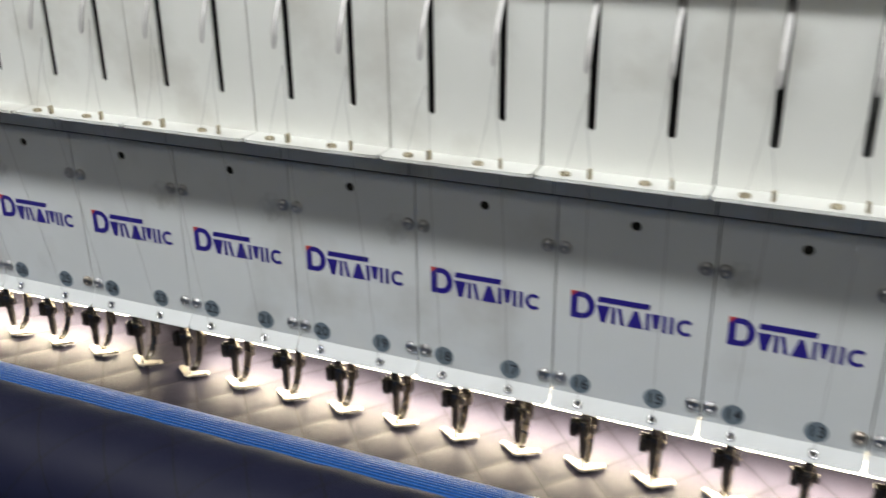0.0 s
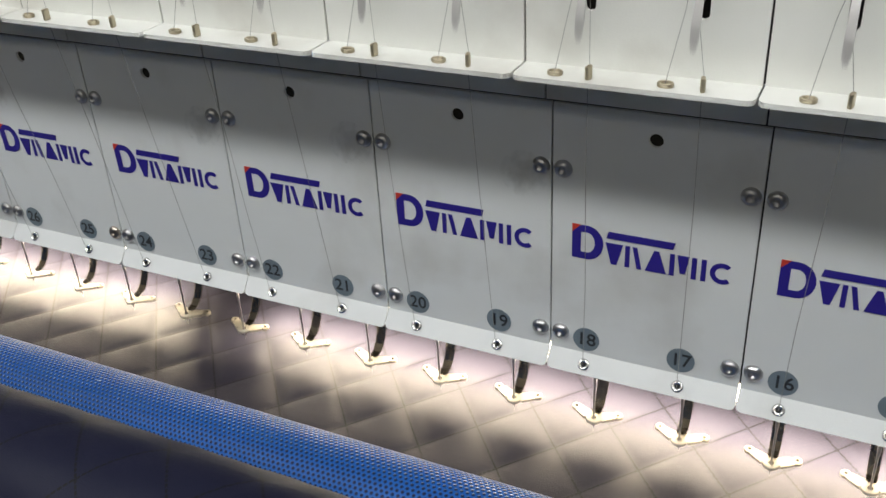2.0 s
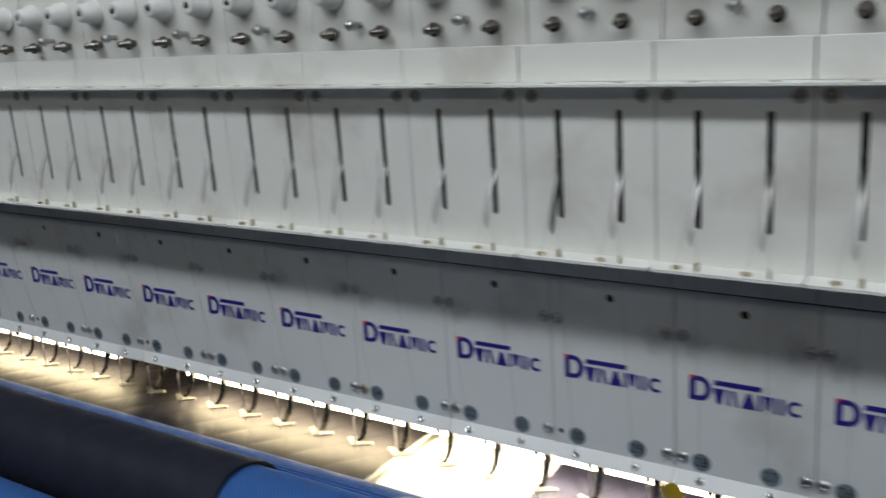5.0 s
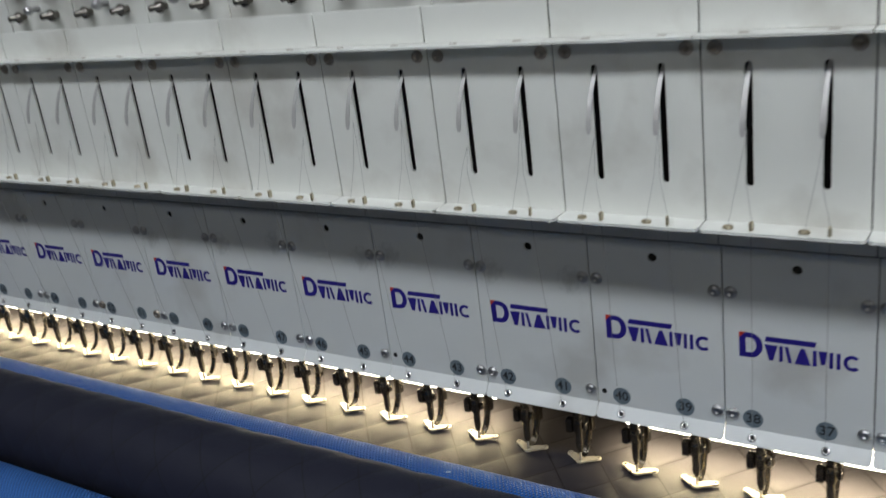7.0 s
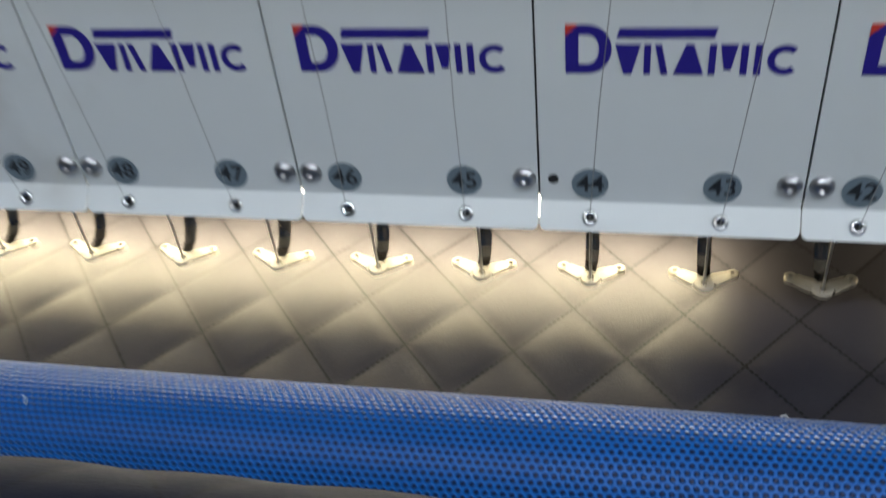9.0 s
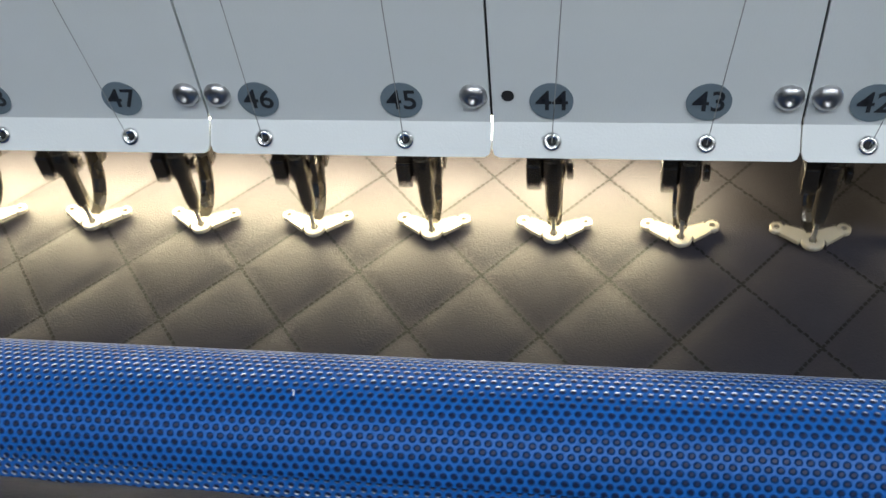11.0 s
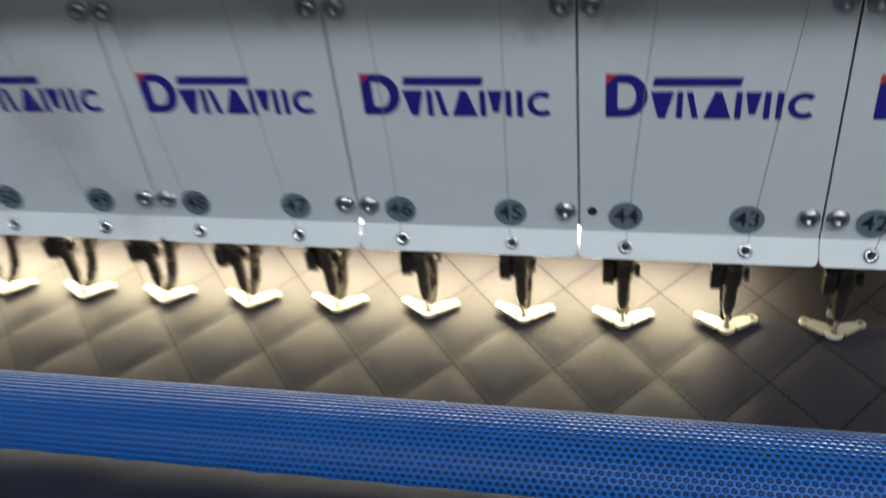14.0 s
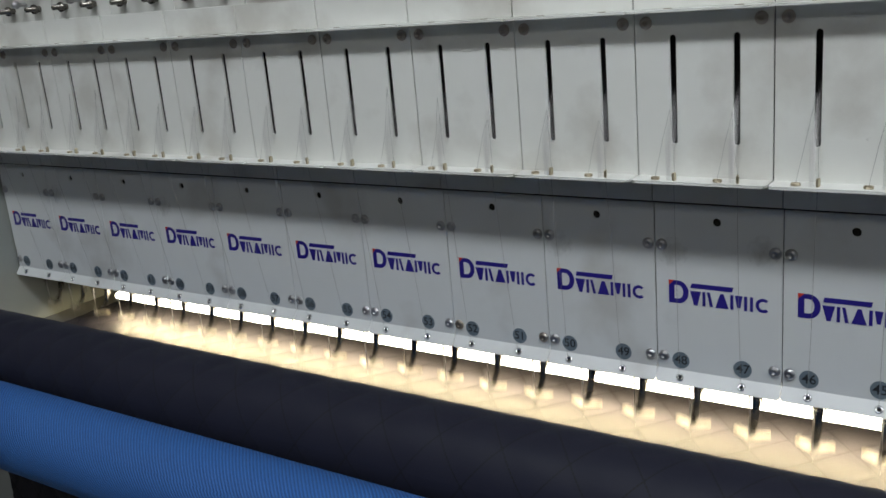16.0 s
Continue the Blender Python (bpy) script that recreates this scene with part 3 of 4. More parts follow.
def slot_plate():
    """A plate with two lever slots and a thread ledge, its origin below its middle."""
    ob = thing("slotted_plate", "ivory slotted guide plate with folded thread ledge", "guide plate", "slotted guide plates")
    w = P - 0.0006
    s = 0.0024
    q = 0.0010 - UPPER_DX
    xs = [-w, q - SLOT_HALF - s, q - SLOT_HALF + s, q + SLOT_HALF - s, q + SLOT_HALF + s, w]
    bm = sheet(xs, [LEDGE_Z, 0.199, 0.279, 0.305], gone={(1, 1), (3, 1)})
    for c in (xs[1] + s, xs[3] + s):
        for z, up in ((0.199, 1), (0.279, -1)):
            for side in (-1, 1):
                arc = [bm.verts.new((c + side * s * math.sin(a), 0, z + up * s * (1 - math.cos(a)))) for a in [math.pi / 2 * k / 5 for k in range(6)]]
                bm.faces.new([bm.verts.new((c + side * s, 0, z)), *arc][::side * up])
    thicken(bm, 0.0020)
    part("plate", bm, PAINT, ob, at=pose(0, SLOT_Y, 0))
    ledge = bmesh.new()
    box(ledge, -w, w, -0.0185, 0.002, LEDGE_Z - 0.0022, LEDGE_Z)
    corners = [e for e in ledge.edges if abs(e.verts[0].co.z - e.verts[1].co.z) > 0.001 and e.verts[0].co.y < -0.01]
    bmesh.ops.bevel(ledge, geom=corners, offset=0.004, segments=4, affect="EDGES", profile=0.5)
    part("ledge", ledge, PAINT, ob, "folded-out ledge with rounded corners", at=pose(0, SLOT_Y, 0))
    apron = box(bmesh.new(), -w, w, 0.0, 0.002, 0.1475, LEDGE_Z - 0.002)
    part("apron", apron, PAINT, ob, "recessed strip below the ledge", at=pose(0, -0.003, 0))
    # added strips that darken the joints of plate and apron from behind
    part("joint_strip", box(bmesh.new(), w - 0.004, w + 0.005, SLOT_Y + 0.0026, SLOT_Y + 0.0036, LEDGE_Z, 0.305), DARK_FRAME, ob, "added dark strip that shades the joint from behind")
    part("apron_strip", box(bmesh.new(), w - 0.004, w + 0.005, 0.0, 0.0010, 0.1475, LEDGE_Z - 0.002), DARK_FRAME, ob, "added dark strip that shades the joint from behind")
    for sx in (-1, 1):
        x = sx * P / 2
        pin = box(bmesh.new(), -0.0010, 0.0010, -0.0019, 0.0019, 0.0, 0.0062, 0.0007)
        part("guide_tab", pin, BRASS, ob, "small upright brass thread tab", at=pose(x + 0.0055 - 0.0020 * sx - UPPER_DX, SLOT_Y - 0.0140, LEDGE_Z) @ pose(0, 0, 0, 0, 0, 14 * sx))
        ring = bmesh.new()
        for i in range(2):
            tube(ring, [(0.0029 * math.cos(a), 0.0022 * math.sin(a), 0.0006 + 0.0008 * i) for a in [2 * math.pi * k / 14 for k in range(15)]], 0.0006, 5)
        part("wire_loop", ring, BRASS, ob, "small coiled brass wire loop", at=pose(x - 0.0096 - 0.0020 * sx - UPPER_DX, SLOT_Y - 0.0125, LEDGE_Z), smooth=True)
        part("bolt", OLD_BOLT, OLD_STEEL, ob, at=pose(sx * (P - 0.0091), SLOT_Y, 0.2880))
    return ob


def tension_rail():
    """The rail above the slots: a folded plate with slits, and above it the tension knobs."""
    ob = thing("tension_rail", "ivory folded rail with thread tension knobs and studs", "tension rail", "tension rails")
    w = P - 0.0006
    part("rail_face", box(bmesh.new(), -w, w, -0.0305, -0.0285, 0.2980, 0.3240, 0.0004), PAINT, ob)
    fl = box(bmesh.new(), -w, w, -0.0455, -0.0287, 0.2960, 0.2978)
    part("rail_flange", fl, PAINT, ob)
    part("knob_plate", box(bmesh.new(), -w, w, -0.0140, -0.0120, 0.3020, 0.420, 0.0004), PAINT, ob)
    # added strip that darkens the rail joint from behind
    part("joint_strip", box(bmesh.new(), w - 0.004, w + 0.005, -0.0279, -0.0269, 0.2980, 0.3235), DARK_FRAME, ob, "added dark strip that shades the joint from behind")
    # solid dark strip that draws the shade between rail and knob plate
    part("rail_gap", box(bmesh.new(), -w, w, -0.0283, -0.0142, 0.3085, 0.3115), DARK_FRAME, ob, "dark strip for the shade in the gap behind the rail")
    for sx in (-1, 1):
        x = sx * P / 2
        part("slit", box(bmesh.new(), -0.003, 0.003, -0.0006, 0.0006, 0, 0.0006), OLD_STEEL, ob, at=pose(x + 0.004, -0.0385, 0.2978))
        stub = lathe(bmesh.new(), [(0.0035, 0), (0.0035, 0.006), (0.0055, 0.006), (0.0055, 0.009), (0.003, 0.010), (0.003, 0.018), (0, 0.0185)], 12, FACE_OUT)
        part("tension_stub", stub, GUNMETAL, ob, "dark threaded tension stub", at=pose(x, -0.014, 0.3370), smooth=True)
        knob = lathe(bmesh.new(), [(0.011, 0), (0.0125, 0.002), (0.0125, 0.007), (0.010, 0.010), (0.0085, 0.018), (0.0070, 0.020), (0.0030, 0.0203), (0.0030, 0.017), (0, 0.017)], 18, FACE_OUT)
        part("tension_knob", knob, WHITE_PLASTIC, ob, "round white tension knob", at=pose(x, -0.014, 0.3685), smooth=True)
        screw = lathe(bmesh.new(), [(0.0028, 0), (0.0028, 0.003), (0, 0.0036)], 10, FACE_OUT)
        part("knob_screw", screw, GUNMETAL, ob, at=pose(x, -0.032, 0.3685), smooth=True)
    pin = lathe(bmesh.new(), [(0.0025, 0), (0.0025, 0.008), (0.0042, 0.010), (0.0046, 0.013), (0.0030, 0.0165), (0, 0.0175)], 12, FACE_OUT)
    part("stud", pin, STEEL, ob, "bright round-headed stud", at=pose(0, -0.014, 0.3435), smooth=True)
    return ob


plate, rail = slot_plate(), tension_rail()
for e in range(2, LAST + 1, 2):
    at = pose(0.9984 * X(e - 0.5) + UPPER_DX, 0, 0)
    if e == LAST:
        plate.matrix_basis, rail.matrix_basis = at, at
    else:
        copy_thing(plate, at)
        copy_thing(rail, at)

# ---- presser feet, needles, take-up levers: three gangs that go up and down ----
NEEDLE_X, NEEDLE_Y = -0.0058, 0.0220   # the needle line, beside and behind the eyelets


def foot_mesh():
    """The flat V of a presser foot: a ring with two arms that end in drilled tips. Its underside lies at z = 0."""
    bm = bmesh.new()

    def ring(cx, cy, r0, r1, seg):
        lo = [[bm.verts.new((cx + r * math.cos(2 * math.pi * k / seg), cy + r * math.sin(2 * math.pi * k / seg), z)) for k in range(seg)] for r, z in ((r0, 0), (r1, 0), (r1, 0.0014), (r1 - 0.0004, 0.0018), (r0, 0.0018))]
        for a, b in zip(lo, lo[1:] + lo[:1]):
            for k in range(seg):
                bm.faces.new((a[k], a[(k + 1) % seg], b[(k + 1) % seg], b[k]))
    ring(0, 0, 0.0017, 0.0046, 20)
    for s in (-1, 1):
        ring(s * 0.0128, 0.0072, 0.0012, 0.0029, 16)
        d = Vector((s * 0.0128, 0.0072, 0)).normalized()
        n = Vector((-d.y, d.x, 0)) * 0.0026
        a, b = d * 0.0040, Vector((s * 0.0128, 0.0072, 0)) - d * 0.0022
        q = [bm.verts.new((*(p + o * m).xy, z)) for z in (0.0001, 0.0017) for p, o, m in ((a, n, 1.50), (b, n, 1.06), (b, n, -1.06), (a, n, -1.50))]
        for f in ((0, 1, 2, 3), (4, 5, 6, 7), (0, 1, 5, 4), (1, 2, 6, 5), (2, 3, 7, 6), (3, 0, 4, 7)):
            bm.faces.new([q[i] for i in f])
    return mesh_of("presser_foot", bm, FOOT_STEEL)


def blade_mesh():
    """The bent blade that carries a foot, down from the bar behind the needle."""
    bm = bmesh.new()
    line = [(0.0185, 0.093), (0.0185, 0.036), (0.0183, 0.028), (0.0174, 0.020), (0.0156, 0.0125), (0.0128, 0.0068), (0.0090, 0.0030), (0.0040, 0.0014)]
    rows = []
    for i, (y, z) in enumerate(line):
        w = (0.0034, 0.0034, 0.0034, 0.0033, 0.0032, 0.0031, 0.0030, 0.0028)[i]
        section = ((-w, 0.0010, 0.0003), (-w * 0.55, 0.0002, 0), (w * 0.1, 0, 0), (w * 0.75, 0.0003, 0.0001), (w, 0.0010, 0.0003), (w, 0.0024, 0.0006), (-w, 0.0024, 0.0006))
        rows.append([bm.verts.new((x, y + dy, z + dz)) for x, dy, dz in section])
    for a, b in zip(rows, rows[1:]):
        for k in range(7):
            bm.faces.new((a[k], a[(k + 1) % 7], b[(k + 1) % 7], b[k])).smooth = k < 4
    bm.faces.new(rows[0])
    bm.faces.new(rows[-1][::-1])
    # clamp shoulder that grips the blade
    box(bm, -0.0046, 0.0064, 0.0160, 0.0184, 0.0390, 0.0470, 0.0006)
    box(bm, 0.0042, 0.0056, 0.0165, 0.0222, 0.0210, 0.0394, 0.0005)
    return mesh_of("blade", bm, BLADE_STEEL)


FOOT, BLADE = foot_mesh(), blade_mesh()
FOOT_DOWN = CLOTH_Z + 0.0014
foot_bank = thing("presser_foot_bank", "row of steel presser feet on one dark lifting bar", "presser feet")
part("lifting_bar", box(bmesh.new(), LEFT, RIGHT, 0.0395, 0.0445, 0.088, 0.096), GUNMETAL, foot_bank)
for n in range(1, LAST + 1):
    f = part("presser_foot", FOOT, FOOT_STEEL, foot_bank, "pale steel V-shaped presser foot" if n == 1 else "", at=pose(X(n) + NEEDLE_X, NEEDLE_Y, 0))
    part("blade", BLADE, GUNMETAL, f, "dark bent steel blade" if n == 1 else "")


def clamp_mesh():
    """The lower end of a needle bar: shaft, collar with its screw block, and the tapered nose."""
    bm = bmesh.new()
    lathe(bm, [(0, 0.104), (0.0036, 0.104), (0.0036, 0.010), (0.0044, 0.0095), (0.0048, 0.006), (0.0048, -0.001), (0.0042, -0.0030), (0.0033, -0.0040), (0.0031, -0.0175), (0.0024, -0.0215), (0.0017, -0.0235), (0, -0.0235)], 16)
    box(bm, -0.0102, -0.0044, -0.0040, 0.0030, -0.0040, 0.0085, 0.0008)
    box(bm, 0.0052, 0.0078, -0.002, 0.002, 0.000, 0.006, 0.0006)
    return mesh_of("needle_clamp", bm, CLAMP_STEEL, False)


def needle_mesh():
    bm = bmesh.new()
    lathe(bm, [(0, 0.001), (0.0010, 0.001), (0.0010, -0.008), (0.0007, -0.010), (0.0006, -0.038), (0, -0.042)], 8)
    return mesh_of("needle", bm, STEEL, True)


CLAMP, NEEDLE = clamp_mesh(), needle_mesh()
needle_bank = thing("needle_bank", "row of sewing needles in dark clamps on one bar", "needles")
part("needle_bar", box(bmesh.new(), LEFT, RIGHT, 0.0185, 0.0255, 0.102, 0.110), GUNMETAL, needle_bank)
for n in range(1, LAST + 1):
    c = part("needle_clamp", CLAMP, STEEL, needle_bank, "dark steel needle clamp" if n == 1 else "", at=pose(X(n) + NEEDLE_X, NEEDLE_Y, 0))
    part("needle", NEEDLE, STEEL, c, at=pose(0, 0, -0.022))


def lever_mesh():
    """A curved take-up lever that sticks out of its slot."""
    bm = bmesh.new()
    line = [(0.026, 0.030), (0.010, 0.023), (0.0, 0.014), (-0.006, 0.006), (-0.011, -0.004), (-0.0142, -0.013), (-0.0155, -0.0195), (-0.0157, -0.0225)]
    rows = []
    for i, (y, z) in enumerate(line):
        w = (0.0012, 0.0012, 0.0014, 0.0015, 0.0016, 0.0018, 0.0017, 0.0008)[i]
        rows.append([bm.verts.new((x, y + dy, z + dz)) for x, dy, dz in ((-w, 0, 0), (w, 0, 0), (w, 0.0012, 0.0008), (-w, 0.0012, 0.0008))])
    for a, b in zip(rows, rows[1:]):
        for k in range(4):
            bm.faces.new((a[k], a[(k + 1) % 4], b[(k + 1) % 4], b[k]))
    bm.faces.new(rows[0])
    bm.faces.new(rows[-1][::-1])
    return mesh_of("lever", bm, LEVER_STEEL)


LEVER = lever_mesh()
DARK_LEVER = LEVER.copy()
DARK_LEVER.materials[0] = DARK_FRAME
lever_bank = thing("take_up_lever_bank", "row of curved steel take-up levers in the slots", "take-up levers")
part("lever_bar", box(bmesh.new(), LEFT, RIGHT, -0.008, -0.002, 0.027, 0.034), GUNMETAL, lever_bank)
for n in range(1, LAST + 1):
    part("lever", DARK_LEVER if n == 30 else LEVER, LEVER_STEEL, lever_bank, "blackened oily lever" if n == 30 else "curved steel lever" if n == 1 else "", at=pose(slot_x(n), SLOT_Y, 0))

# ---- threads ----
rng = random.Random(11)
for n in range(1, LAST + 1):
    x = X(n)
    t = thing("sewing_thread", "fine pale thread running down the panel to its eyelet", "thread", "sewing threads")
    odd = 1 if n % 2 else -1
    tab, ring = 0.9984 * x + 0.0055 - 0.0020 * odd, 0.9984 * x - 0.0096 - 0.0020 * odd
    top = Vector((tab, SLOT_Y - 0.0150, LEDGE_Z + 0.004))
    end = Vector((x - 0.0048, -0.0062, -0.0010))
    mid = [top.lerp(end, k / 3) + Vector((rng.uniform(-0.0008, 0.0008), 0, 0)) for k in (1, 2)]
    part("lower_run", tube(bmesh.new(), [top, *mid, end], 0.00016, 4), THREAD, t)
    up = Vector((slot_x(n) + rng.uniform(-0.003, 0.001), SLOT_Y - 0.006, 0.236 + rng.uniform(-0.02, 0.01)))
    part("upper_run", tube(bmesh.new(), [up, Vector((ring + 0.005, SLOT_Y - 0.008, 0.205)), Vector((ring, SLOT_Y - 0.0135, LEDGE_Z + 0.001))], 0.00013, 4), THREAD, t)
    part("slack_run", tube(bmesh.new(), [up, Vector((slot_x(n) + 0.001 + rng.uniform(-0.002, 0.002), SLOT_Y - 0.010, 0.205)), Vector((tab, SLOT_Y - 0.0130, LEDGE_Z + 0.006))], 0.00013, 4), THREAD, t)

# ---- cloth ----
CLOTHS = [(-1.075, 0.515, LEATHER, "charcoal"), (0.668, RIGHT - 0.02, LEATHER_NAVY, "dark navy")]


def puff(u, v):
    """Height of the quilting, 0 at a seam and 1 in the middle of a diamond."""
    a, c = (u + v) % 1.0, (u - v) % 1.0
    return (math.sin(math.pi * a) * math.sin(math.pi * c)) ** 0.45


def grid_mesh(name, us, vs, place, mat):
    """A sheet over the parameters u and v, with place(u, v) and the parameters as its UV."""
    verts = [place(u, v) for v in vs for u in us]
    nu = len(us)
    faces = [(j * nu + i, j * nu + i + 1, (j + 1) * nu + i + 1, (j + 1) * nu + i) for j in range(len(vs) - 1) for i in range(nu - 1)]
    me = bpy.data.meshes.new(name)
    me.from_pydata(verts, [], faces)
    me.update()
    uv = me.uv_layers.new(name="UVMap")
    for poly in me.polygons:
        poly.use_smooth = True
        for li in poly.loop_indices:
            k = me.loops[li].vertex_index
            uv.data[li].uv = (us[k % nu], vs[k // nu])
    me.materials.append(mat)
    return me


def steps(a, b, n):
    """Evenly spaced parameters that keep to the lattice of the seams, with a and b themselves at the ends."""
    inner = [k / n for k in range(math.ceil(a * n), math.floor(b * n) + 1)]
    return sorted(set([a, *inner, b]))


STRIPS = []
for x0, x1, mat, tone in CLOTHS:
    us, vs = steps(x0 / CELL_X, x1 / CELL_X, 16), [k / 16 for k in range(-8, 9)]
    me = grid_mesh("quilted_strip", us, vs, lambda u, v: (u * CELL_X, v * CELL_Y, -0.0020 + 0.0020 * puff(u, v)), mat)
    edge = box(bmesh.new(), x0, x1, -CELL_Y / 2, CELL_Y / 2, -0.0055, -0.0022)
    edge_me = mesh_of("foam_layer", edge, FOAM)
    for k in range(-7, 8):
        s = thing("quilted_cloth", f"{tone} diamond-quilted leathercloth with foam backing", "cloth", f"{tone} cloth feeding through the machine")
        part("leathercloth", me, mat, s)
        part("foam_layer", edge_me, FOAM, s, "white foam backing")
        STRIPS.append((s, k))
bm = box(bmesh.new(), 0.495, 0.695, -0.075, 0.60, -0.0810, -0.0800)
solid("backing_sheet", bm, BACKING, "bright white backing sheet between the two cloths", "cloth")

# ---- rollers ----
R1, C1 = 0.0265, (-0.0970, -0.0480)
R2, C2 = 0.0380, (-0.1871, -0.0109)
R3, C3 = 0.0380, (-0.2684, -0.0367)
ROLL_X0, ROLL_X1 = LEFT - 0.25, RIGHT + 0.25


def roller_mesh(name, r, mat, x0=ROLL_X0, x1=ROLL_X1, seg=72):
    us = [x0 + (x1 - x0) * i / 24 for i in range(25)]
    vs = [2 * math.pi * r * k / seg for k in range(seg + 1)]
    return grid_mesh(name, us, vs, lambda u, v: (u, r * math.cos(v / r), r * math.sin(v / r)), mat)


def roller(name, label, r, centre, mat):
    ob = thing(name, label, "roller", at=pose(0, *centre))
    part("covering", roller_mesh("covering", r, mat), mat, ob)
    core = lathe(bmesh.new(), [(0, ROLL_X0 + 0.001), (r - 0.0005, ROLL_X0 + 0.001), (r - 0.0005, ROLL_X1 - 0.001), (0, ROLL_X1 - 0.001)], 32, pose(0, 0, 0, 0, 90, 0))
    part("core", core, DARK_FRAME, ob)
    axle = lathe(bmesh.new(), [(0, ROLL_X0 - 0.12), (0.010, ROLL_X0 - 0.12), (0.010, ROLL_X1 + 0.12), (0, ROLL_X1 + 0.12)], 16, pose(0, 0, 0, 0, 90, 0))
    part("axle", axle, STEEL, ob)
    return ob


press_roller = roller("press_roller", "slim roller with bright blue honeycomb anti-slip covering", R1, C1, BLUE_NET)
draw_roller = roller("draw_roller", "roller with blue covering, partly wrapped in quilted cloth", R2, C2, BLUE_TWILL)
take_off_roller = roller("take_off_roller", "blue twill-covered take-off roller", R3, C3, BLUE_TWILL)

# flecks of lint that ride on the press roller
rng = random.Random(21)
for i in range(60):
    a, x, w = rng.uniform(0, 2 * math.pi), rng.uniform(-0.9, 1.7), rng.uniform(0.0003, 0.0007)
    n = rng.uniform(1.0, 5.0)
    bend = rng.uniform(-0.6, 0.6)
    bm = tube(bmesh.new(), [(-w * n, 0, 0), (-w * n * 0.3, w * n * bend, 0.0003), (w * n * 0.5, w * n * bend * 0.6, 0.0004), (w * n, -w * bend, 0.0001)], w * 0.55, 5)
    part("lint_fleck", bm, LINT, press_roller, at=pose(x, R1 * math.cos(a), R1 * math.sin(a), math.degrees(a) - 90, 0, 0) @ pose(0, 0, 0.0003, 0, 0, rng.uniform(-70, 70)))

# cloth wrapped round the draw roller
for x0, x1, mat, tone in CLOTHS:
    us, vs = steps(x0 / CELL_X, x1 / CELL_X, 12), [4 * k / 80 for k in range(81)]

    def wrap(u, v):
        a = 2 * math.pi * v / 4
        r = R2 + 0.0032 + 0.0010 * puff(u, v)
        return (u * CELL_X, r * math.cos(a), r * math.sin(a))
    # same cloth as the strips, in its copy with the shade in the colour
    part("cloth_wrap", grid_mesh("cloth_wrap", us, vs, wrap, WRAP_SHADED[tone]), WRAP_SHADED[tone], draw_roller, f"{tone} quilted leathercloth wrapped on the roller")
    ring = lathe(bmesh.new(), [(R2 + 0.0003, x0 + 0.0004), (R2 + 0.0029, x0 + 0.0002), (R2 + 0.0029, x1 - 0.0002), (R2 + 0.0003, x1 - 0.0004)], 48, pose(0, 0, 0, 0, 90, 0))
    part("cut_edge", ring, FOAM if tone == "dark navy" else mat, draw_roller, "cut edge of the cloth")
    if tone == "dark navy":
        bulge = lathe(bmesh.new(), [(R2 + dr, x0 + dx) for dr, dx in ((0.0001, 0.001), (0.0001, -0.0170), (0.0032, -0.0200), (0.0064, -0.0175), (0.0078, -0.0110), (0.0070, -0.0030), (0.0030, 0.001))], 48, pose(0, 0, 0, 0, 90, 0))
        part("foam_bulge", bulge, FOAM, draw_roller, "thick white foam bulging from the cut edge", smooth=True)

# roller bearings and front rail
for x in (ROLL_X0 - 0.10, ROLL_X1 + 0.04):
    b = thing("roller_stand", "dark painted stand carrying the roller axles", "stand")
    part("stand_plate", box(bmesh.new(), x, x + 0.05, -0.32, -0.05, FLOOR_Z, 0.03, 0.005), DARK_FRAME, b)
rail_bm = box(bmesh.new(), ROLL_X0 - 0.05, ROLL_X1 + 0.05, -0.245, -0.165, -0.42, -0.34, 0.004)
solid("front_beam", rail_bm, DARK_FRAME, "dark steel beam below the rollers", "beam")

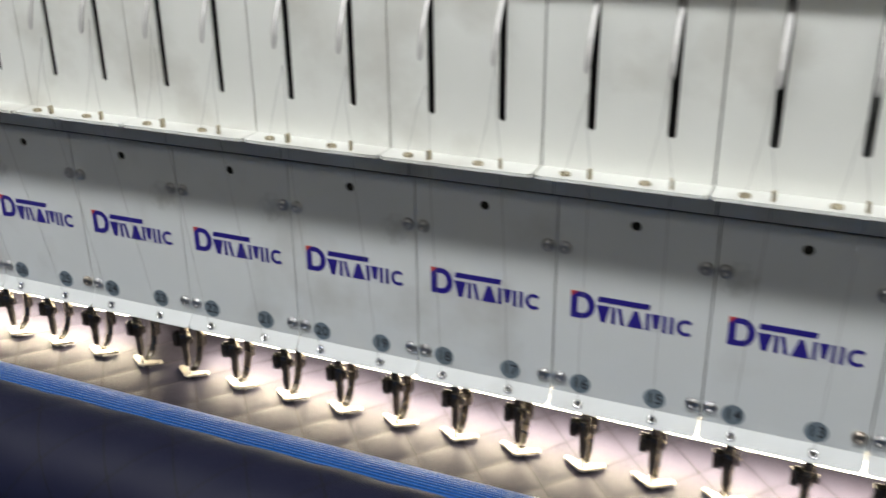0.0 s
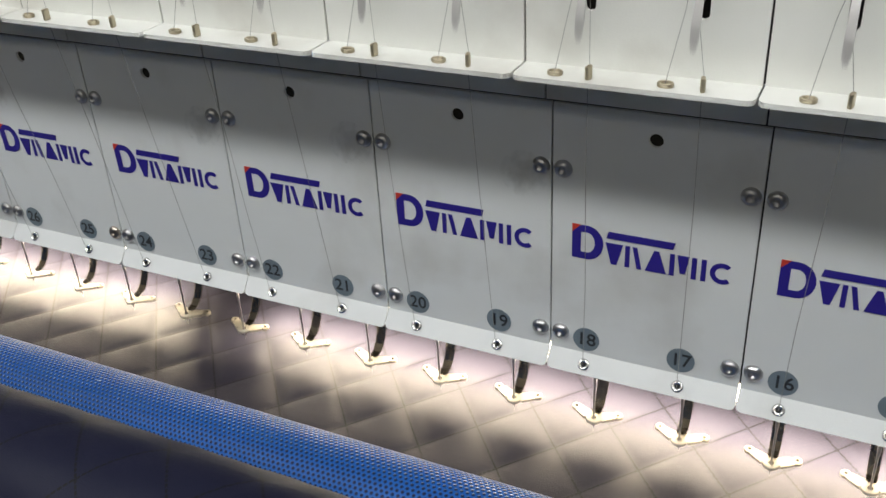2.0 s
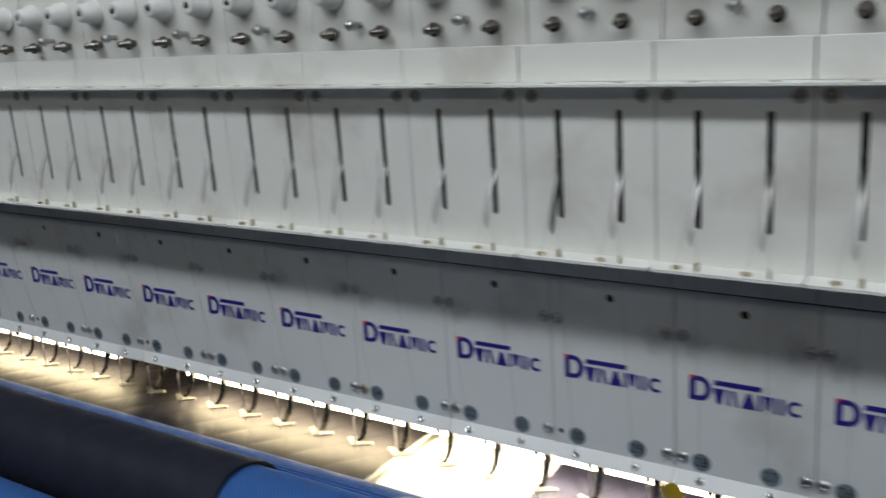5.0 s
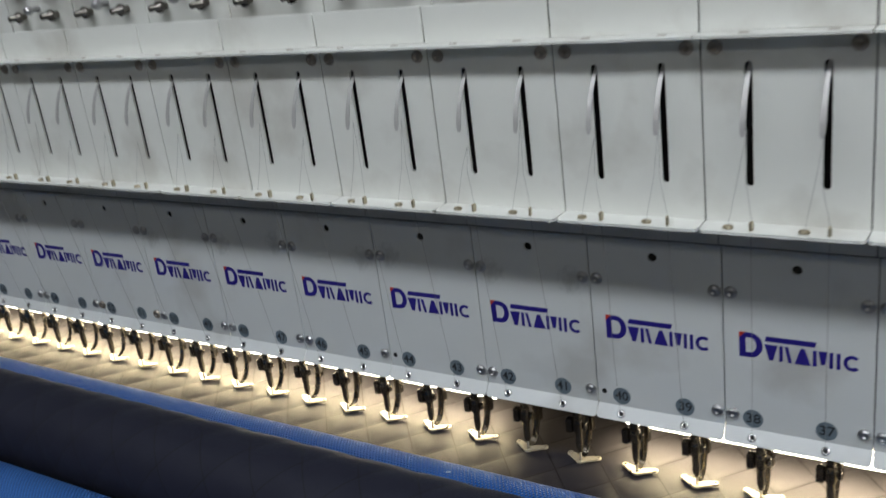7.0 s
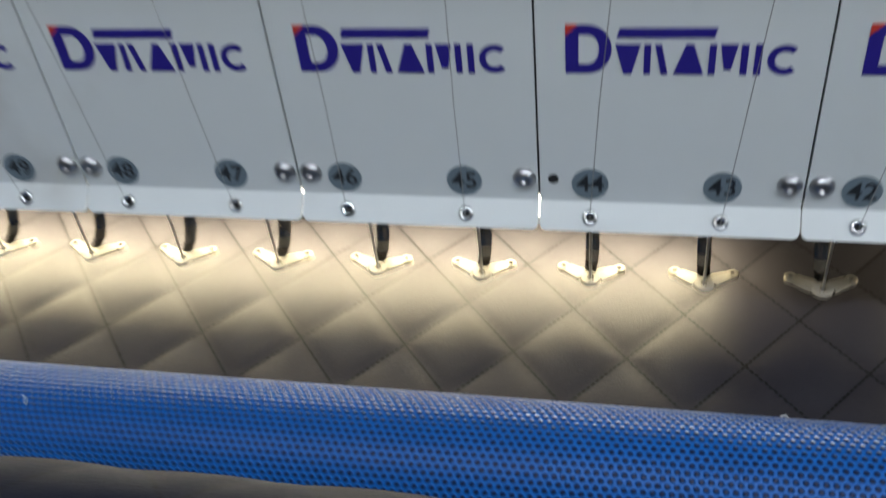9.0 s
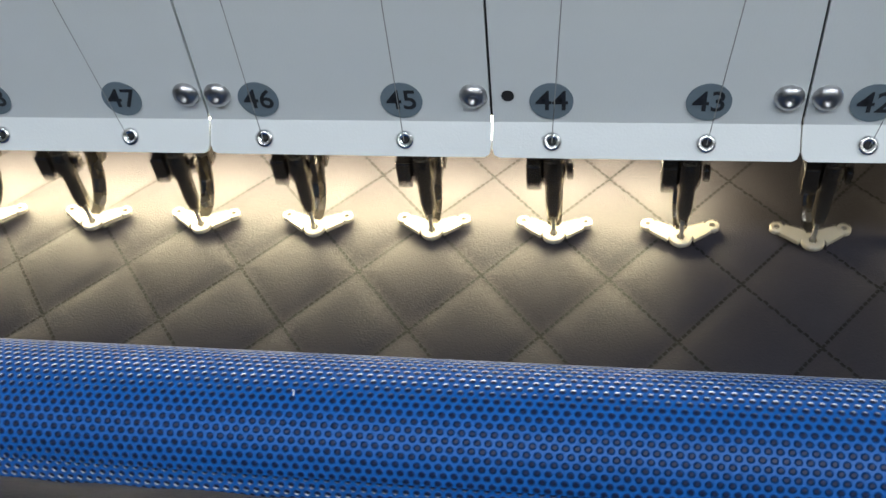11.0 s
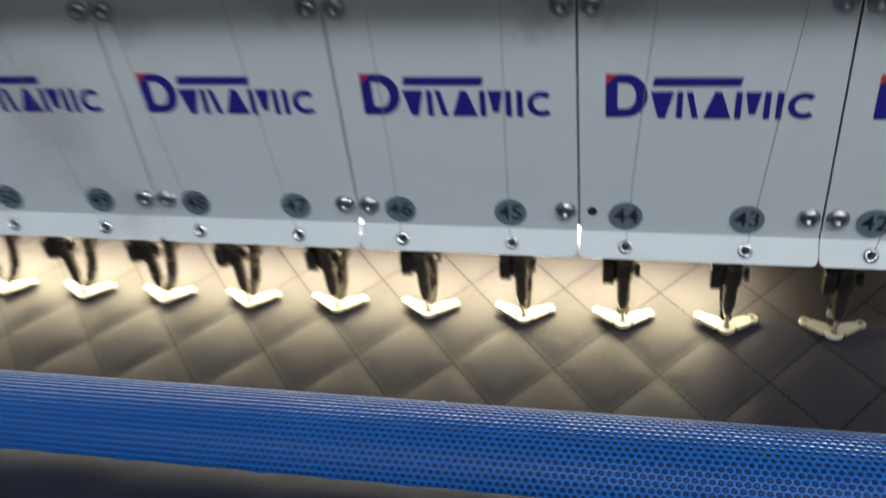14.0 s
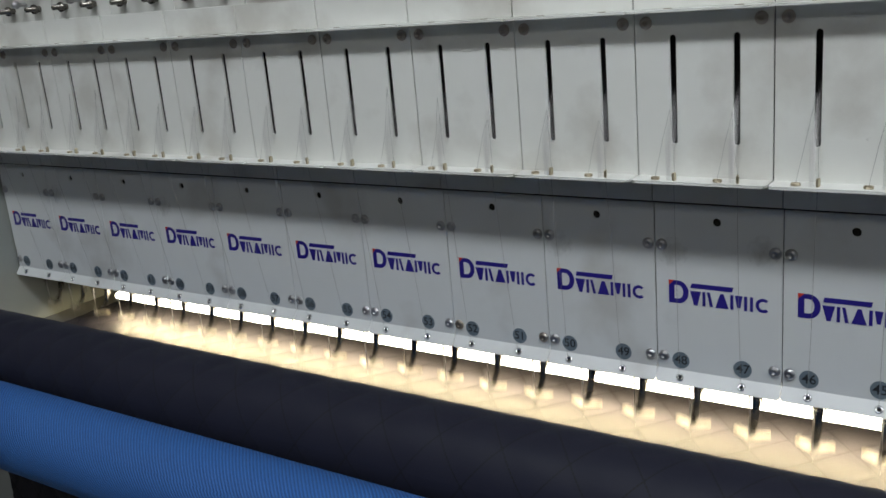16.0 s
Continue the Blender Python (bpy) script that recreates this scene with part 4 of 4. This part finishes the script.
# yellow tag that hangs behind the panel lips
tag = thing("yellow_tag", "small bright yellow plastic tag hanging below the panels", "tag", at=pose(0.783, 0.006, -0.004))
tg = bmesh.new()
lathe(tg, [(0, -0.0006), (0.0080, -0.0006), (0.0088, 0), (0.0080, 0.0006), (0, 0.0006)], 20, pose(0, 0, -0.0175, 90))
part("tag_plate", tg, YELLOW, tag, smooth=True)
part("tag_wire", tube(bmesh.new(), [(0, 0, -0.009), (0.001, 0.0, -0.002), (0, 0.0, 0.008)], 0.0004, 5), STEEL, tag)

# ---- what moves ----
BEAT = 8.2803                    # stitches a second
SPEED = 0.0240                   # cloth, metres a second


def lift(t):
    return max(0.0, math.cos(2 * math.pi * BEAT * (t - 0.3))) ** 1.4


def sway(t):
    """The sideways shuttle of cloth and rollers, a zigzag of half a diamond."""
    half = CELL_Y / 2 / SPEED
    k = ((t - 12.4) / half) % 2.0
    return CELL_X / 2 * (k if k < 1 else 2 - k)


def cloth_pose(k, t):
    y = -0.0041 + k * CELL_Y - SPEED * (t - 12.5)
    x = -0.0312 + sway(t)
    if y > -0.095:
        return pose(x, y, CLOTH_Z)
    s = -0.095 - y
    a = min(1.0, s / 0.06)
    return pose(x, -0.095 - 0.018 * math.sin(a * math.pi / 2), CLOTH_Z - 0.012 * a - s * a, 88 * a)


def motions():
    frames = [i / FPS for i in range(int(16 * FPS) + 1)]
    walk(foot_bank, [(t, pose(0, 0, FOOT_DOWN + 0.0148 * lift(t))) for t in frames])
    walk(needle_bank, [(t, pose(0, 0, -0.0405 + 0.0460 * lift(t))) for t in frames])
    walk(lever_bank, [(t, pose(0, 0, 0.258 - 0.055 * lift(t))) for t in frames])
    ticks = [i / 10 for i in range(161)]
    for s, k in STRIPS:
        walk(s, [(t, cloth_pose(k, t)) for t in ticks])
    for ob, r, c, way in ((press_roller, R1, C1, -1), (draw_roller, R2 + 0.0035, C2, 1), (take_off_roller, R3, C3, -1)):
        walk(ob, [(t, pose(sway(t), c[0], c[1], way * math.degrees(SPEED * t / r))) for t in ticks])


motions()
